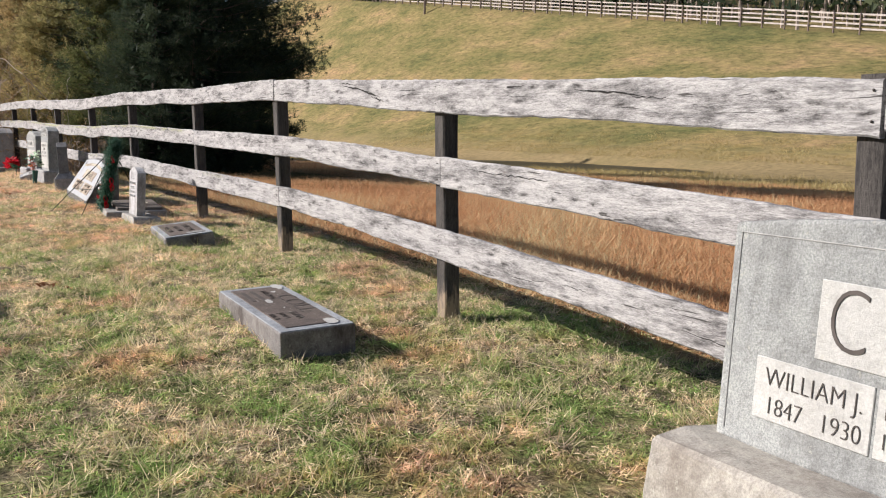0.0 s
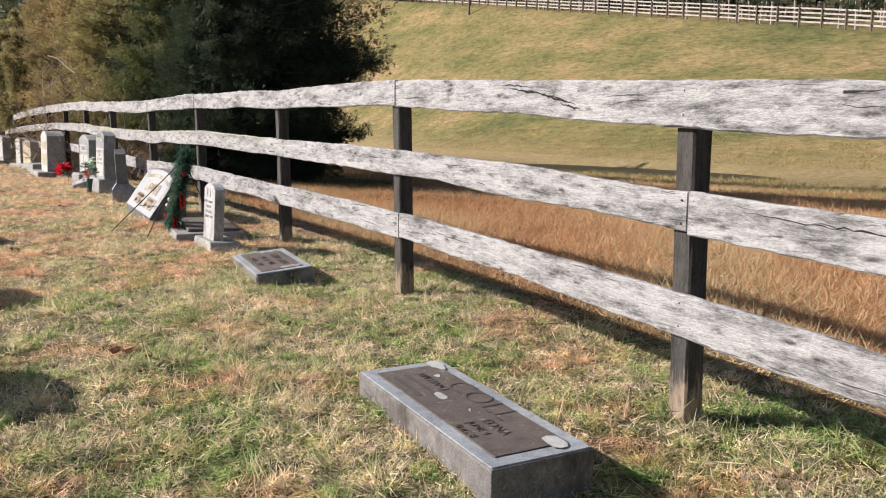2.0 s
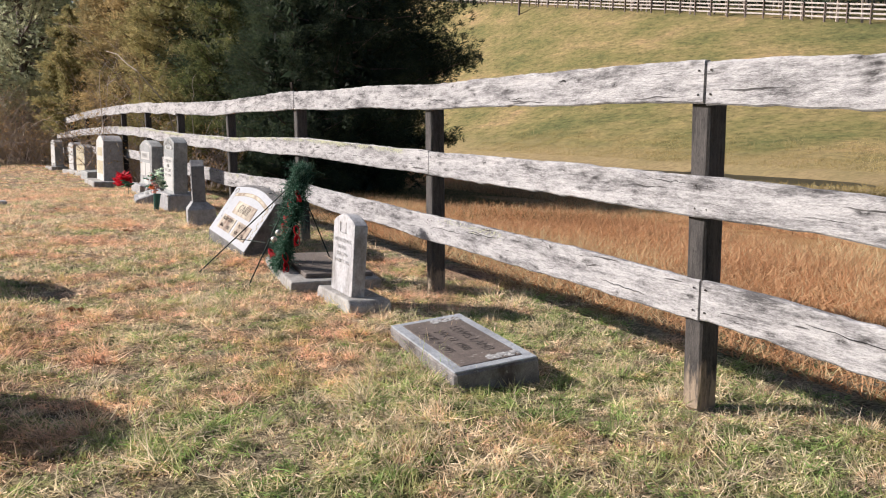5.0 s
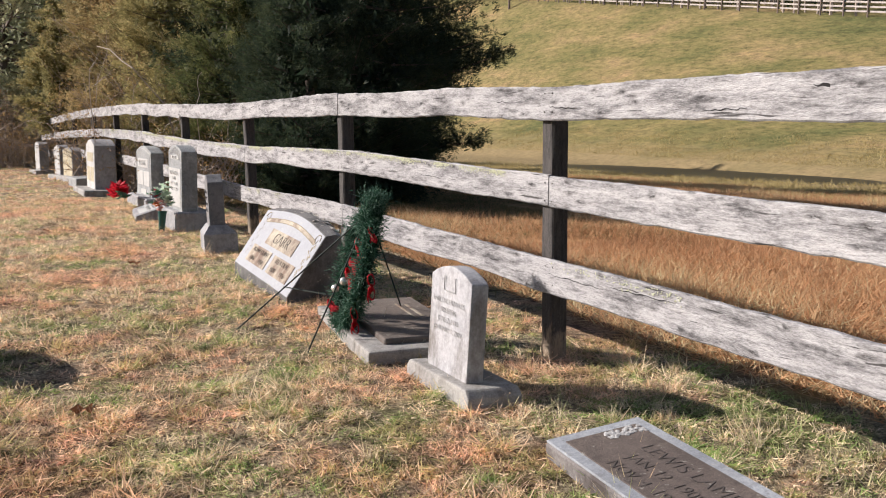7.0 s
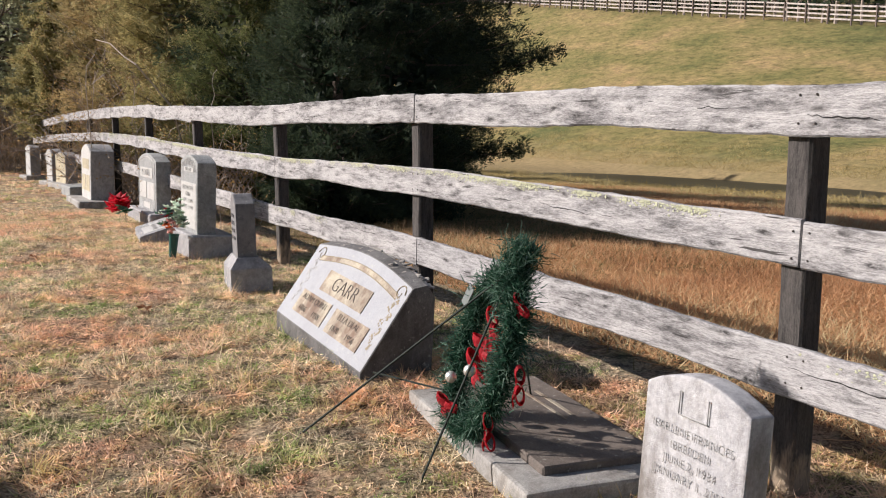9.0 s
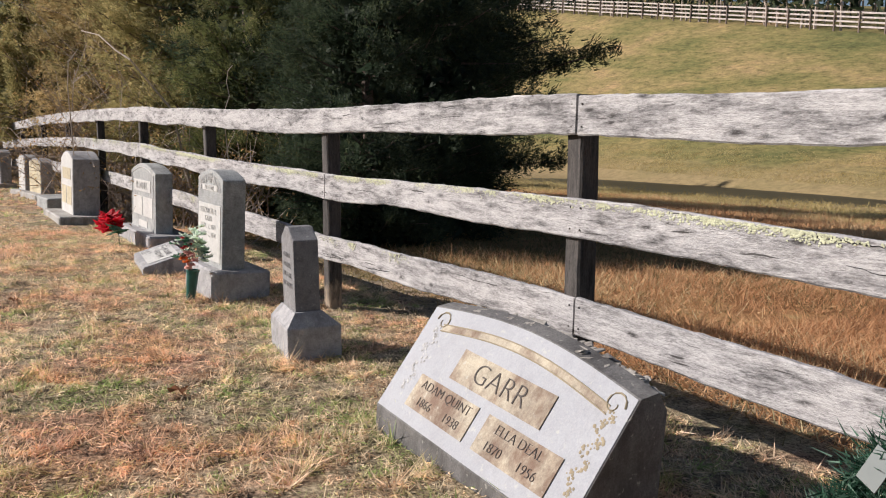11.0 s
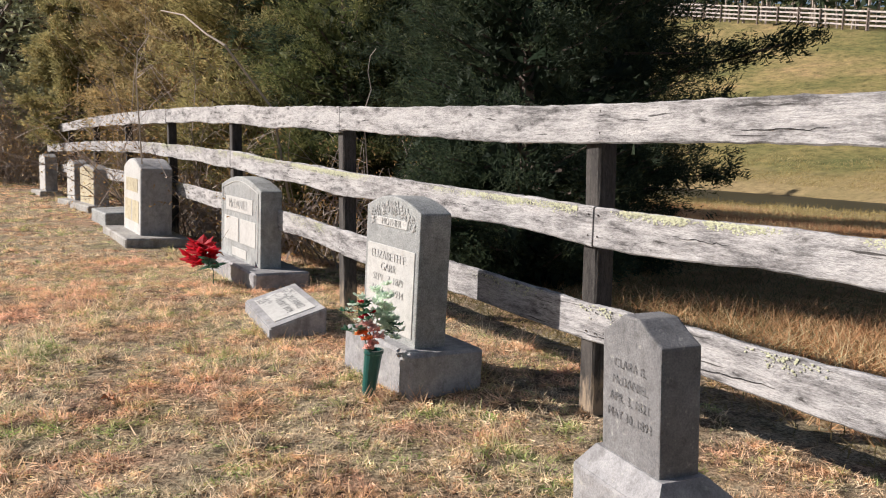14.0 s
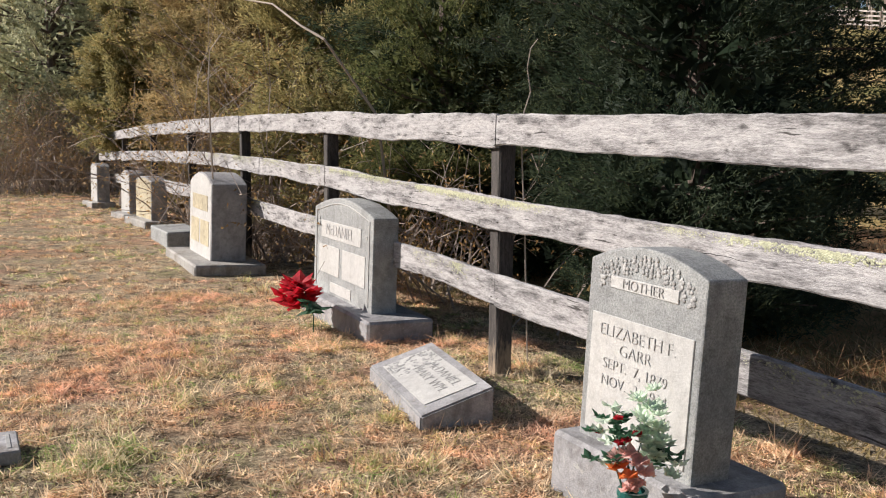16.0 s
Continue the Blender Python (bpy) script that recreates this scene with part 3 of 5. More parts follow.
def lichen_flakes(zs, ya, yb, lean, n, rng, spread=0.05):
    bm = bmesh.new()
    spots = [(rng.uniform(ya, yb), rng.uniform(0.015, 0.09)) for _ in range(max(3, n // 60))]
    for _ in range(n):
        cy, cs = rng.choice(spots)
        y = min(yb, max(ya, rng.gauss(cy, cs)))
        x = rail_at(FENCE_X, y) + lean
        z = rail_at(zs, y) - abs(rng.gauss(0, spread)) - 0.006
        r = rng.uniform(0.0015, 0.0052)
        c = bm.verts.new(INV @ Vector((x - 0.0022, y, z)))
        rim = []
        for q in range(8):
            a = q * math.pi / 4
            rr = r * rng.uniform(0.6, 1.25)
            rim.append(bm.verts.new(INV @ Vector((x - 0.001, y + rr * 1.3 * math.cos(a), z + rr * math.sin(a)))))
        for q in range(8):
            bm.faces.new((c, rim[q], rim[(q + 1) % 8]))
    return bm


lich = random.Random(5)
for zs, first, lean, patches in ((TOP_Z, 0, 0.0, ((2, 4, 5, 0.03), (8, 10, 8, 0.02))), (MID_Z, 1, 0.012, ((5, 7, 2800, 0.012), (7, 9, 6400, 0.014), (9, 11, 1600, 0.03))),
                                 (LOW_Z, 0, 0.026, ((4, 6, 120, 0.02), (6, 8, 500, 0.022), (8, 10, 1400, 0.03)))):
    cuts = ([0] if first else []) + list(range(first, len(POST_Y), 2))
    if cuts[-1] != len(POST_Y) - 1:
        cuts.append(len(POST_Y) - 1)
    for a, b in zip(cuts, cuts[1:]):
        ya, yb = POST_Y[a] + 0.006, POST_Y[b] - 0.006
        if zs is LOW_Z and a >= 10:
            yb = POST_Y[b] - 0.9 if a == 10 else yb
        bd = part("rail", fence_board(zs, ya, yb, lean, a * 7 + first + len(cuts) + int(lean * 1000)), RAIL_WOOD, fence)
        kr = random.Random(a * 31 + int(zs[0] * 100))
        for q in range(3):
            ky, kd = kr.uniform(ya + 0.1, yb - 0.6), kr.uniform(0.02, 0.13)
            part("split", split(zs, lean, ky, ky + kr.uniform(0.12, 0.45), kd, kd + kr.uniform(-0.015, 0.015), q + a, kr.uniform(0.0007, 0.0018)), SPLIT, bd, "weather split")
        for (pa, pb, cnt, sp) in patches:
            if pa == a:
                part("lichen", lichen_flakes(zs, ya + 0.1, yb - 0.1, lean, cnt, lich, sp), LICHEN, bd, "pale yellow-green lichen crust")["kind"] = "stuff"


for zs, lean, ya, yb, da, db, w in ((TOP_Z, 0.0, 4.5, 4.78, 0.105, 0.06, 0.005), (TOP_Z, 0.0, 4.72, 5.02, 0.066, 0.04, 0.0045), (TOP_Z, 0.0, 4.45, 4.62, 0.125, 0.1, 0.004), (TOP_Z, 0.0, 4.85, 5.1, 0.03, 0.028, 0.002), (TOP_Z, 0.0, 4.6, 4.8, 0.08, 0.058, 0.002), (TOP_Z, 0.0, 3.1, 3.55, 0.03, 0.055, 0.005), (TOP_Z, 0.0, 3.25, 3.5, 0.06, 0.05, 0.003), (TOP_Z, 0.0, 2.35, 2.75, 0.06, 0.04, 0.004), (TOP_Z, 0.0, 11.3, 11.75, 0.02, 0.09, 0.006), (TOP_Z, 0.0, 7.0, 7.25, 0.05, 0.045, 0.008)):
    part("split", split(zs, lean, ya, yb, da, db, int(ya * 10), w), SPLIT, fence, "long dark weather split")


def fence_post(i):
    y, x = POST_Y[i], FENCE_X[i]
    rng = random.Random(i)
    h = 0.046
    y += 0.045
    xt, xb = x + 0.024 + h, x + 0.058 + h
    zt, zb = TOP_Z[i] + rng.uniform(-0.03, 0.012), gz(x + 0.1, y) - 0.25
    bm = bmesh.new()
    rings = []
    worn = []
    for k in range(13):
        t = k / 12
        worn += [max(0.0, min(1.0, 1.0 - (zb + (zt - zb) * t - gz(x, y) - 0.08) / 0.2))] * 8
        cx, cz = xb + (xt - xb) * t, zb + (zt - zb) * t
        q = [(-h, -h + 0.008), (-h + 0.008, -h), (h - 0.008, -h), (h, -h + 0.008), (h, h - 0.008), (h - 0.008, h), (-h + 0.008, h), (-h, h - 0.008)]
        rings.append([bm.verts.new(INV @ Vector((cx + a + 0.004 * noise.noise((k * 0.7, i, j)), y + b + 0.004 * noise.noise((k * 0.7, i + 9, j)), cz))) for j, (a, b) in enumerate(q)])
    for a, b in zip(rings, rings[1:]):
        for j in range(8):
            bm.faces.new((a[j], a[(j + 1) % 8], b[(j + 1) % 8], b[j]))
    bm.faces.new(rings[0][::-1])
    bm.faces.new(rings[-1])
    ob = part("post", bm, POST_WOOD, fence)
    ob.data.attributes.new("worn", 'FLOAT', 'POINT').data.foreach_set("value", worn)
    for zs, lean in ((TOP_Z, 0.0), (MID_Z, 0.012), (LOW_Z, 0.026)):
        for dy in (-0.03, 0.03):
            for dz in (-0.035, -0.12):
                nail = new("nail", NAIL)
                nail.parent = fence
                nail.location = INV @ Vector((x + lean - 0.001, y - 0.045 + dy, zs[i] + dz))


nb = bmesh.new()
bmesh.ops.create_icosphere(nb, subdivisions=1, radius=0.0045)
NAIL = bpy.data.meshes.new("nail")
nb.to_mesh(NAIL)
nb.free()
NAIL.materials.append(INK)
for i in range(len(POST_Y)):
    fence_post(i)

# ---- graves ----


def arch(y0, y1, z0, zs, rise, n=9, shoulder=0.0):
    """Outline of a tablet: foot z0, shoulders zs, a segmental top rising by rise."""
    pts = [(y0, z0), (y1, z0), (y1, zs)]
    for i in range(1, n):
        t = i / n
        a = shoulder + (1 - 2 * shoulder) * t
        pts.append((y1 + (y0 - y1) * a, zs + rise * math.sin(math.pi * t) ** 0.9))
    pts.append((y0, zs))
    return pts


def panel(y0, y1, z0, z1, x, material, parent, name="panel", label=""):
    return part(name, box(x, (y0 + y1) / 2, (z0 + z1) / 2, 0.006, y1 - y0, z1 - z0, 0.002), material, parent, label)


def front(y, z, x):
    return Matrix.Translation((x, y, z)) @ FRONT


def scrolls(parent, pts, x, r, material, name="carving"):
    """Small carved leaf relief along a line on the front face."""
    bm = bmesh.new()
    rng = random.Random(len(pts) * 13)
    for (ya, za), (yb, zb) in zip(pts, pts[1:]):
        n = max(2, int(math.hypot(yb - ya, zb - za) / (r * 1.1)))
        for i in range(n):
            t = i / n
            bmesh.ops.create_icosphere(bm, subdivisions=1, radius=r * rng.uniform(0.4, 0.75),
                                       matrix=Matrix.Translation((x, ya + (yb - ya) * t + rng.uniform(-r, r), za + (zb - za) * t + rng.uniform(-r, r))) @ Matrix.Diagonal((0.3, 1, 1, 1)))
    ob = part(name, bm, material, parent)
    ob["kind"] = "stuff"
    return ob


def line_on(parent, pts, x, w, material, name="border"):
    bm = bmesh.new()
    tube_into(bm, [Vector((x, y, z)) for y, z in pts], w, w, 5)
    return part(name, bm, material, parent)


# large family stone at the start
g = thing("headstone", pose(1.80, 0.99, gz(1.9, 1.0) + 0.012, 0, 4.0, -3), "grey granite family headstone with pale lettered panels on a rock-pitched base", "gravestone", "gravestones")
part("base", box(0.06, 0.02, 0.11, 0.5, 1.41, 0.33, 0.015, 0.02, 3), ROCK, g, "rough pitched pale stone base")
part("tablet", prism(arch(-0.66, 0.66, 0.27, 0.87, 0.05, 9), 0.0, 0.2, 0.012, 2), GRANITE, g)
line_on(g, [(0.63, 0.30), (0.632, 0.845), (-0.63, 0.845)], -0.001, 0.002, INK_SOFT)
panel(-0.34, 0.37, 0.555, 0.755, -0.001, PANEL, g)
panel(0.20, 0.54, 0.36, 0.525, -0.001, PANEL, g)
panel(-0.525, 0.19, 0.36, 0.525, -0.001, PANEL, g)
lettering("C", 0.235, front(0.285, 0.655, -0.006), g, wide=0.72)
lettering("WILLIAM J.", 0.071, front(0.365, 0.475, -0.006), g, wide=0.85)
lettering("1847   1930", 0.068, front(0.36, 0.4, -0.006), g, wide=0.85)
lettering("R", 0.062, front(0.155, 0.475, -0.006), g)
lettering("18", 0.058, front(0.15, 0.405, -0.006), g)

# low flat marker with stained sides
g = thing("flat_marker", pose(1.51, 4.10, gz(1.5, 4.1), 3.0, -1.5, -3), "low grey granite grave marker with dark brown lettered top", "gravestone", "gravestones")
part("block", prism([(-0.53, -0.1), (0.53, -0.1), (0.53, 0.0862), (-0.53, 0.1288)], -0.172, 0.19, 0.01, 2), SIDE_STAINED, g, "brown-stained granite block")


def tilted(y, d=0.0):
    return 0.1075 - 0.045 * y / 1.12 + d


def flat_plate(y0, y1, x0, x1, d, material, name):
    bm = prism([(y0, tilted(y0, -0.01)), (y1, tilted(y1, -0.01)), (y1, tilted(y1, d)), (y0, tilted(y0, d))], x0, x1, 0.002)
    return part(name, bm, material, g)


flat_plate(-0.523, 0.523, -0.166, 0.184, 0.003, SLATE_BORDER, "border")
flat_plate(-0.465, 0.465, -0.122, 0.138, 0.007, BROWN_PANEL, "panel")


def on_flat(y, x):
    return Matrix.Translation((x, y, tilted(y, 0.0085))) @ Matrix.Rotation(-math.atan(0.045 / 1.12), 4, 'X') @ TOP


lettering("COLL", 0.14, on_flat(0.0, 0.085), g, wide=1.25)
lettering("WILLIAM J.", 0.05, on_flat(0.26, 0.025), g)
for xx, ll in ((-0.03, 0.26), (-0.082, 0.24)):
    part("inscription_bar", prism([(0.26 - ll / 2, tilted(0.26 - ll / 2, 0.006)), (0.26 + ll / 2, tilted(0.26 + ll / 2, 0.006)), (0.26 + ll / 2, tilted(0.26 + ll / 2, 0.0082)), (0.26 - ll / 2, tilted(0.26 - ll / 2, 0.0082))], xx - 0.011, xx + 0.011, 0.0), INK, g, "worn date line")
lettering("EDNA", 0.055, on_flat(-0.26, 0.0), g)
lettering("JUNE 4", 0.042, on_flat(-0.24, -0.055), g)
lettering("AUG. 8", 0.042, on_flat(-0.24, -0.105), g)
bm = bmesh.new()
for (yy, xx, rr) in ((0.46, 0.13, 0.05), (0.42, 0.13, 0.035), (-0.45, 0.1, 0.05), (0.1, -0.02, 0.032), (0.32, 0.07, 0.02), (-0.08, 0.0, 0.012)):
    bmesh.ops.create_circle(bm, cap_ends=True, segments=9, radius=rr, matrix=Matrix.Translation((xx, yy, tilted(yy, 0.0095))) @ Matrix.Diagonal((0.6, 1, 1, 1)))
for v in bm.verts:
    v.co += Vector((noise.noise(v.co * 40) * 0.012, noise.noise(v.co * 40 + Vector((5, 0, 0))) * 0.012, 0))
part("lichen_spots", bm, PANEL, g, "pale grey lichen spots")

# second flat marker
g = thing("flat_marker", pose(1.87, 7.27, gz(1.9, 7.25) + 0.01, 0.5, -6.0, -6), "low granite grave marker with brown top and carved floral corners", "gravestone", "gravestones")
part("block", box(0, 0, 0.0, 0.38, 0.88, 0.17, 0.012), SIDE_STAINED, g, "stained granite block")
part("border", box(0, 0, 0.084, 0.37, 0.865, 0.01, 0.003), SLATE_BORDER, g)
part("panel", box(0, 0, 0.089, 0.28, 0.76, 0.006, 0.002), BROWN_PANEL, g)


def on_top(y, x, z=0.0932):
    return Matrix.Translation((x, y, z)) @ TOP


lettering("LEWIS LAMB", 0.075, on_top(-0.02, 0.055), g, wide=1.1)
lettering("JAN. 12  1908", 0.062, on_top(-0.01, -0.025), g)
lettering("NOV. 4  1995", 0.062, on_top(-0.01, -0.1), g)
for sy in (-1, 1):
    bm = bmesh.new()
    rng = random.Random(8)
    for i in range(60):
        bmesh.ops.create_icosphere(bm, subdivisions=1, radius=rng.uniform(0.006, 0.012), matrix=Matrix.Translation((rng.uniform(0.0, 0.14), sy * (0.31 + rng.uniform(0, 0.06)), 0.092)) @ Matrix.Diagonal((1, 1, 0.4, 1)))
    part("carving", bm, CARVE, g, "carved flower clusters")

# white marble tablet
g = thing("headstone", pose(1.73, 8.475, gz(1.75, 8.46) - 0.01, 0.0, 3.0, -1), "small white marble tablet, weathered, on a stepped plinth", "gravestone", "gravestones")
bm = prism([(-0.29, -0.05), (0.29, -0.05), (0.29, 0.055), (0.26, 0.085), (-0.26, 0.085), (-0.29, 0.055)], -0.05, 0.2, 0.012, 2)
part("plinth", bm, CONCRETE, g)
part("tablet", prism(arch(-0.18, 0.18, 0.08, 0.485, 0.05, 9, 0.0), 0.0, 0.078, 0.007, 2, 0.0015), MARBLE, g)
for s, z, k in (("EARLENE FRANCES", 0.385, 0.033), ("BREEDEN", 0.345, 0.033), ("JUNE 2, 1934", 0.305, 0.033), ("JANUARY 1, 2005", 0.265, 0.033)):
    lettering(s, k, front(0, z, -0.005), g, INK_SOFT)
line_on(g, [(0.05, 0.49), (0.05, 0.43), (-0.05, 0.43), (-0.05, 0.49)], -0.004, 0.0025, INK_SOFT, "carving")

# ledger slab in a concrete kerb
g = thing("ledger_grave", pose(1.93, 9.45, gz(1.95, 9.55) - 0.01, 1.0, 0.5, -6.5), "concrete-edged ledger with a dark bronze-brown plate", "gravestone", "gravestones")
part("kerb", prism([(-0.53, -0.12), (0.53, -0.12), (0.53, 0.07), (-0.53, 0.075)], -0.29, 0.29, 0.014, 2, 0.003), CONCRETE, g)
part("plate", box(0.04, 0.02, 0.085, 0.44, 0.90, 0.035, 0.006), LEDGER, g)
part("inscription_bar", box(0.16, 0.12, 0.104, 0.018, 0.3, 0.003, 0.001), GOLD_PANEL, g)
part("inscription_bar", box(0.11, 0.12, 0.104, 0.014, 0.36, 0.003, 0.001), GOLD_PANEL, g)

# slanted double stone
g = thing("slant_headstone", pose(1.605, 10.885, gz(1.7, 10.9) - 0.068, 3.8, 0, 1.9), "pale slant-faced granite headstone with tan name panels and rocky top", "gravestone", "gravestones")


def slant_solid(y0, y1):
    """Block whose front leans back from a low foot to a bowed top."""
    bm = bmesh.new()
    n = 14
    rows = []
    for i in range(n + 1):
        t = i / n
        y = y0 + (y1 - y0) * t
        e = 0.05 * math.sin(math.pi * t)
        k = 0.40 + e
        fx, fz = 0.25 * k / 0.40, 0.13 + k * 0.92
        rows.append([bm.verts.new(p) for p in ((0.0, y, -0.1), (0.0, y, 0.13), (fx, y, fz), (fx + 0.07, y, fz + 0.01), (0.36, y, fz - 0.05), (0.36, y, -0.1))])
    for a, b in zip(rows, rows[1:]):
        for j in range(6):
            bm.faces.new((a[j], a[(j + 1) % 6], b[(j + 1) % 6], b[j]))
    bm.faces.new(rows[0][::-1])
    bm.faces.new(rows[-1])
    return bm


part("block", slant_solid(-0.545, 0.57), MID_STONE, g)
SLA = math.atan2(0.25, 0.40 * 0.92)


def on_slant(y, u, d=0.0):
    """Pose on the sloping face, u along the slope from its foot."""
    c, s = math.cos(SLA), math.sin(SLA)
    return Matrix.Translation((s * u - c * d, y, 0.13 + c * u + s * d)) @ Matrix.Rotation(SLA, 4, 'Y') @ FRONT


def slant_panel(y0, y1, u0, u1, material, name, d=0.002):
    bm = bmesh.new()
    bmesh.ops.create_cube(bm, size=1, matrix=on_slant((y0 + y1) / 2, (u0 + u1) / 2, d) @ Matrix.Diagonal((y1 - y0, u1 - u0, 0.006, 1)))
    return part(name, bm, material, g)


bm = bmesh.new()
top = [(-0.54 + 1.105 * i / 14, 0.44 + 0.056 * math.sin(math.pi * i / 14)) for i in range(15)]
vs = [bm.verts.new(on_slant(y, u, 0.003).translation) for y, u in [(-0.54, 0.006), (0.565, 0.006)] + top[::-1]]
bm.faces.new(vs)
part("face", bm, WHITE_FACE, g, "smooth pale blue-white face")
slant_panel(-0.26, 0.26, 0.225, 0.345, GOLD_PANEL, "panel", 0.004)
slant_panel(0.03, 0.41, 0.06, 0.19, GOLD_PANEL, "panel", 0.004)
slant_panel(-0.41, -0.03, 0.06, 0.19, GOLD_PANEL, "panel", 0.004)
lettering("GARR", 0.11, on_slant(0.0, 0.285, 0.0085), g, wide=1.05)
lettering("ADAM QUINT", 0.05, on_slant(0.215, 0.158, 0.0085), g)
lettering("1866      1938", 0.048, on_slant(0.215, 0.095, 0.0085), g)
lettering("ELLA DEAL", 0.05, on_slant(-0.215, 0.158, 0.0085), g)
lettering("1870      1956", 0.048, on_slant(-0.215, 0.095, 0.0085), g)
for w in (0.0, 0.028):
    bm = bmesh.new()
    tube_into(bm, [on_slant(-0.46 + 0.92 * i / 20, 0.39 - w + 0.05 * math.sin(math.pi * i / 20), 0.004).translation for i in range(21)], 0.0025, 0.0025, 5)
    part("border", bm, GOLD_LINE, g)
bm = bmesh.new()
for i in range(20):
    a = [on_slant(-0.46 + 0.92 * (i + e) / 20, 0.39 - w + 0.05 * math.sin(math.pi * (i + e) / 20), 0.0038).translation for e, w in ((0, 0), (1, 0), (1, 0.028), (0, 0.028))]
    bm.faces.new([bm.verts.new(p) for p in a])
part("band", bm, GOLD_PANEL, g)
for sy in (-1, 1):
    bm = bmesh.new()
    rng = random.Random(3)
    for i in range(80):
        t = i / 80
        bmesh.ops.create_icosphere(bm, subdivisions=1, radius=rng.uniform(0.003, 0.008), matrix=on_slant(sy * (0.475 + 0.018 * math.sin(22 * t) + 0.016 * rng.uniform(-1, 1)), 0.38 - 0.28 * t, 0.003) @ Matrix.Diagonal((1, 1, 0.3, 1)))
    part("carving", bm, GOLD_LINE if sy < 0 else CARVE, g, "gilded scrolling flower carving")
    pts = [on_slant(sy * (0.47 + 0.045 * math.cos(a) * (1 - a / 9)), 0.40 + 0.045 * math.sin(a) * (1 - a / 9), 0.004).translation for a in (k * 0.5 for k in range(14))]
    bm = bmesh.new()
    tube_into(bm, pts, 0.004, 0.002, 5)
    part("scroll", bm, GOLD_LINE, g)
bm = bmesh.new()
rng = random.Random(4)
for i in range(150):
    t = rng.random()
    y = -0.515 + 1.05 * t
    k = 0.40 + 0.05 * math.sin(math.pi * t)
    bmesh.ops.create_icosphere(bm, subdivisions=1, radius=rng.uniform(0.01, 0.03), matrix=Matrix.Translation((0.25 * k / 0.4 + rng.uniform(0.03, 0.1), y, 0.13 + k * 0.92 + rng.uniform(-0.012, 0.002))) @ pose(0, 0, 0, rng.uniform(-20, 20), rng.uniform(-20, 20), rng.uniform(0, 180)) @ Matrix.Diagonal((1.5, 1.0, 0.28, 1)))
part("rock_pitched_top", bm, ROCK, g, "rough pitched rocky top edge")

# dark leaning tablet with pediment
g = thing("headstone", pose(1.685, 12.67, gz(1.7, 12.66), -1.0, -2.0, -8), "dark grey weathered tablet on a heavy sloped base", "gravestone", "gravestones")
bm = prism([(-0.22, -0.08), (0.22, -0.08), (0.22, 0.165), (-0.22, 0.165)], -0.065, 0.21, 0.012, 2)
part("base", bm, GREY_STONE, g)
bm = bmesh.new()
lo = [bm.verts.new(p) for p in ((-0.0625, -0.2175, 0.158), (0.2075, -0.2175, 0.158), (0.2075, 0.2175, 0.158), (-0.0625, 0.2175, 0.158))]
hi = [bm.verts.new(p) for p in ((-0.012, -0.17, 0.228), (0.13, -0.17, 0.228), (0.13, 0.17, 0.228), (-0.012, 0.17, 0.228))]
for i in range(4):
    bm.faces.new((lo[i], lo[(i + 1) % 4], hi[(i + 1) % 4], hi[i]))
bm.faces.new(hi)
part("base_weathering", bm, GREY_STONE, g)
part("tablet", prism([(-0.147, 0.2), (0.147, 0.2), (0.147, 0.585), (0.095, 0.61), (0.04, 0.645), (-0.04, 0.645), (-0.095, 0.61), (-0.147, 0.585)], -0.005, 0.122, 0.007, 2), DARK_STONE, g)
for s, z in (("CLARA B.", 0.50), ("McDANIEL", 0.45), ("APR. 3, 1821", 0.40), ("MAY 30, 1893", 0.35)):
    lettering(s, 0.039, front(0, z, -0.008), g, INK_FAINT)

# tall tablet with arched top
g = thing("headstone", pose(1.715, 14.44, gz(1.75, 14.37), 1.0, 1.0, 4), "tall pale grey granite headstone with carved wreath arch and lettered panel", "gravestone", "gravestones")
part("base", box(0.12, -0.02, 0.075, 0.38, 0.66, 0.25, 0.014, 0.0), GREY_STONE, g)
part("tablet", prism(arch(-0.255, 0.255, 0.19, 0.80, 0.06, 11), 0.0, 0.16, 0.008, 2), GRANITE, g)
panel(-0.225, 0.225, 0.235, 0.625, -0.001, PANEL, g)
panel(-0.15, 0.15, 0.715, 0.755, -0.001, PANEL, g)
for w in (0.0, 0.014, 0.028, 0.042):
    scrolls(g, [(0.215 - w * 0.4, 0.765 - w), (0.12, 0.808 - w), (0.0, 0.835 - w), (-0.12, 0.808 - w), (-0.215 + w * 0.4, 0.765 - w)], -0.002, 0.011, CARVE)
for sy in (0.2, -0.2):
    scrolls(g, [(sy, 0.75), (sy * 0.95, 0.69)], -0.002, 0.013, CARVE)
lettering("MOTHER", 0.046, front(0, 0.735, -0.006), g, INK_SOFT)
for s, z, k in (("ELIZABETH F.", 0.575, 0.058), ("GARR", 0.522, 0.056), ("SEPT.  7, 1879", 0.468, 0.05), ("NOV.  2, 1934", 0.412, 0.05)):
    lettering(s, k, front(0.01, z, -0.006), g, INK_SOFT)

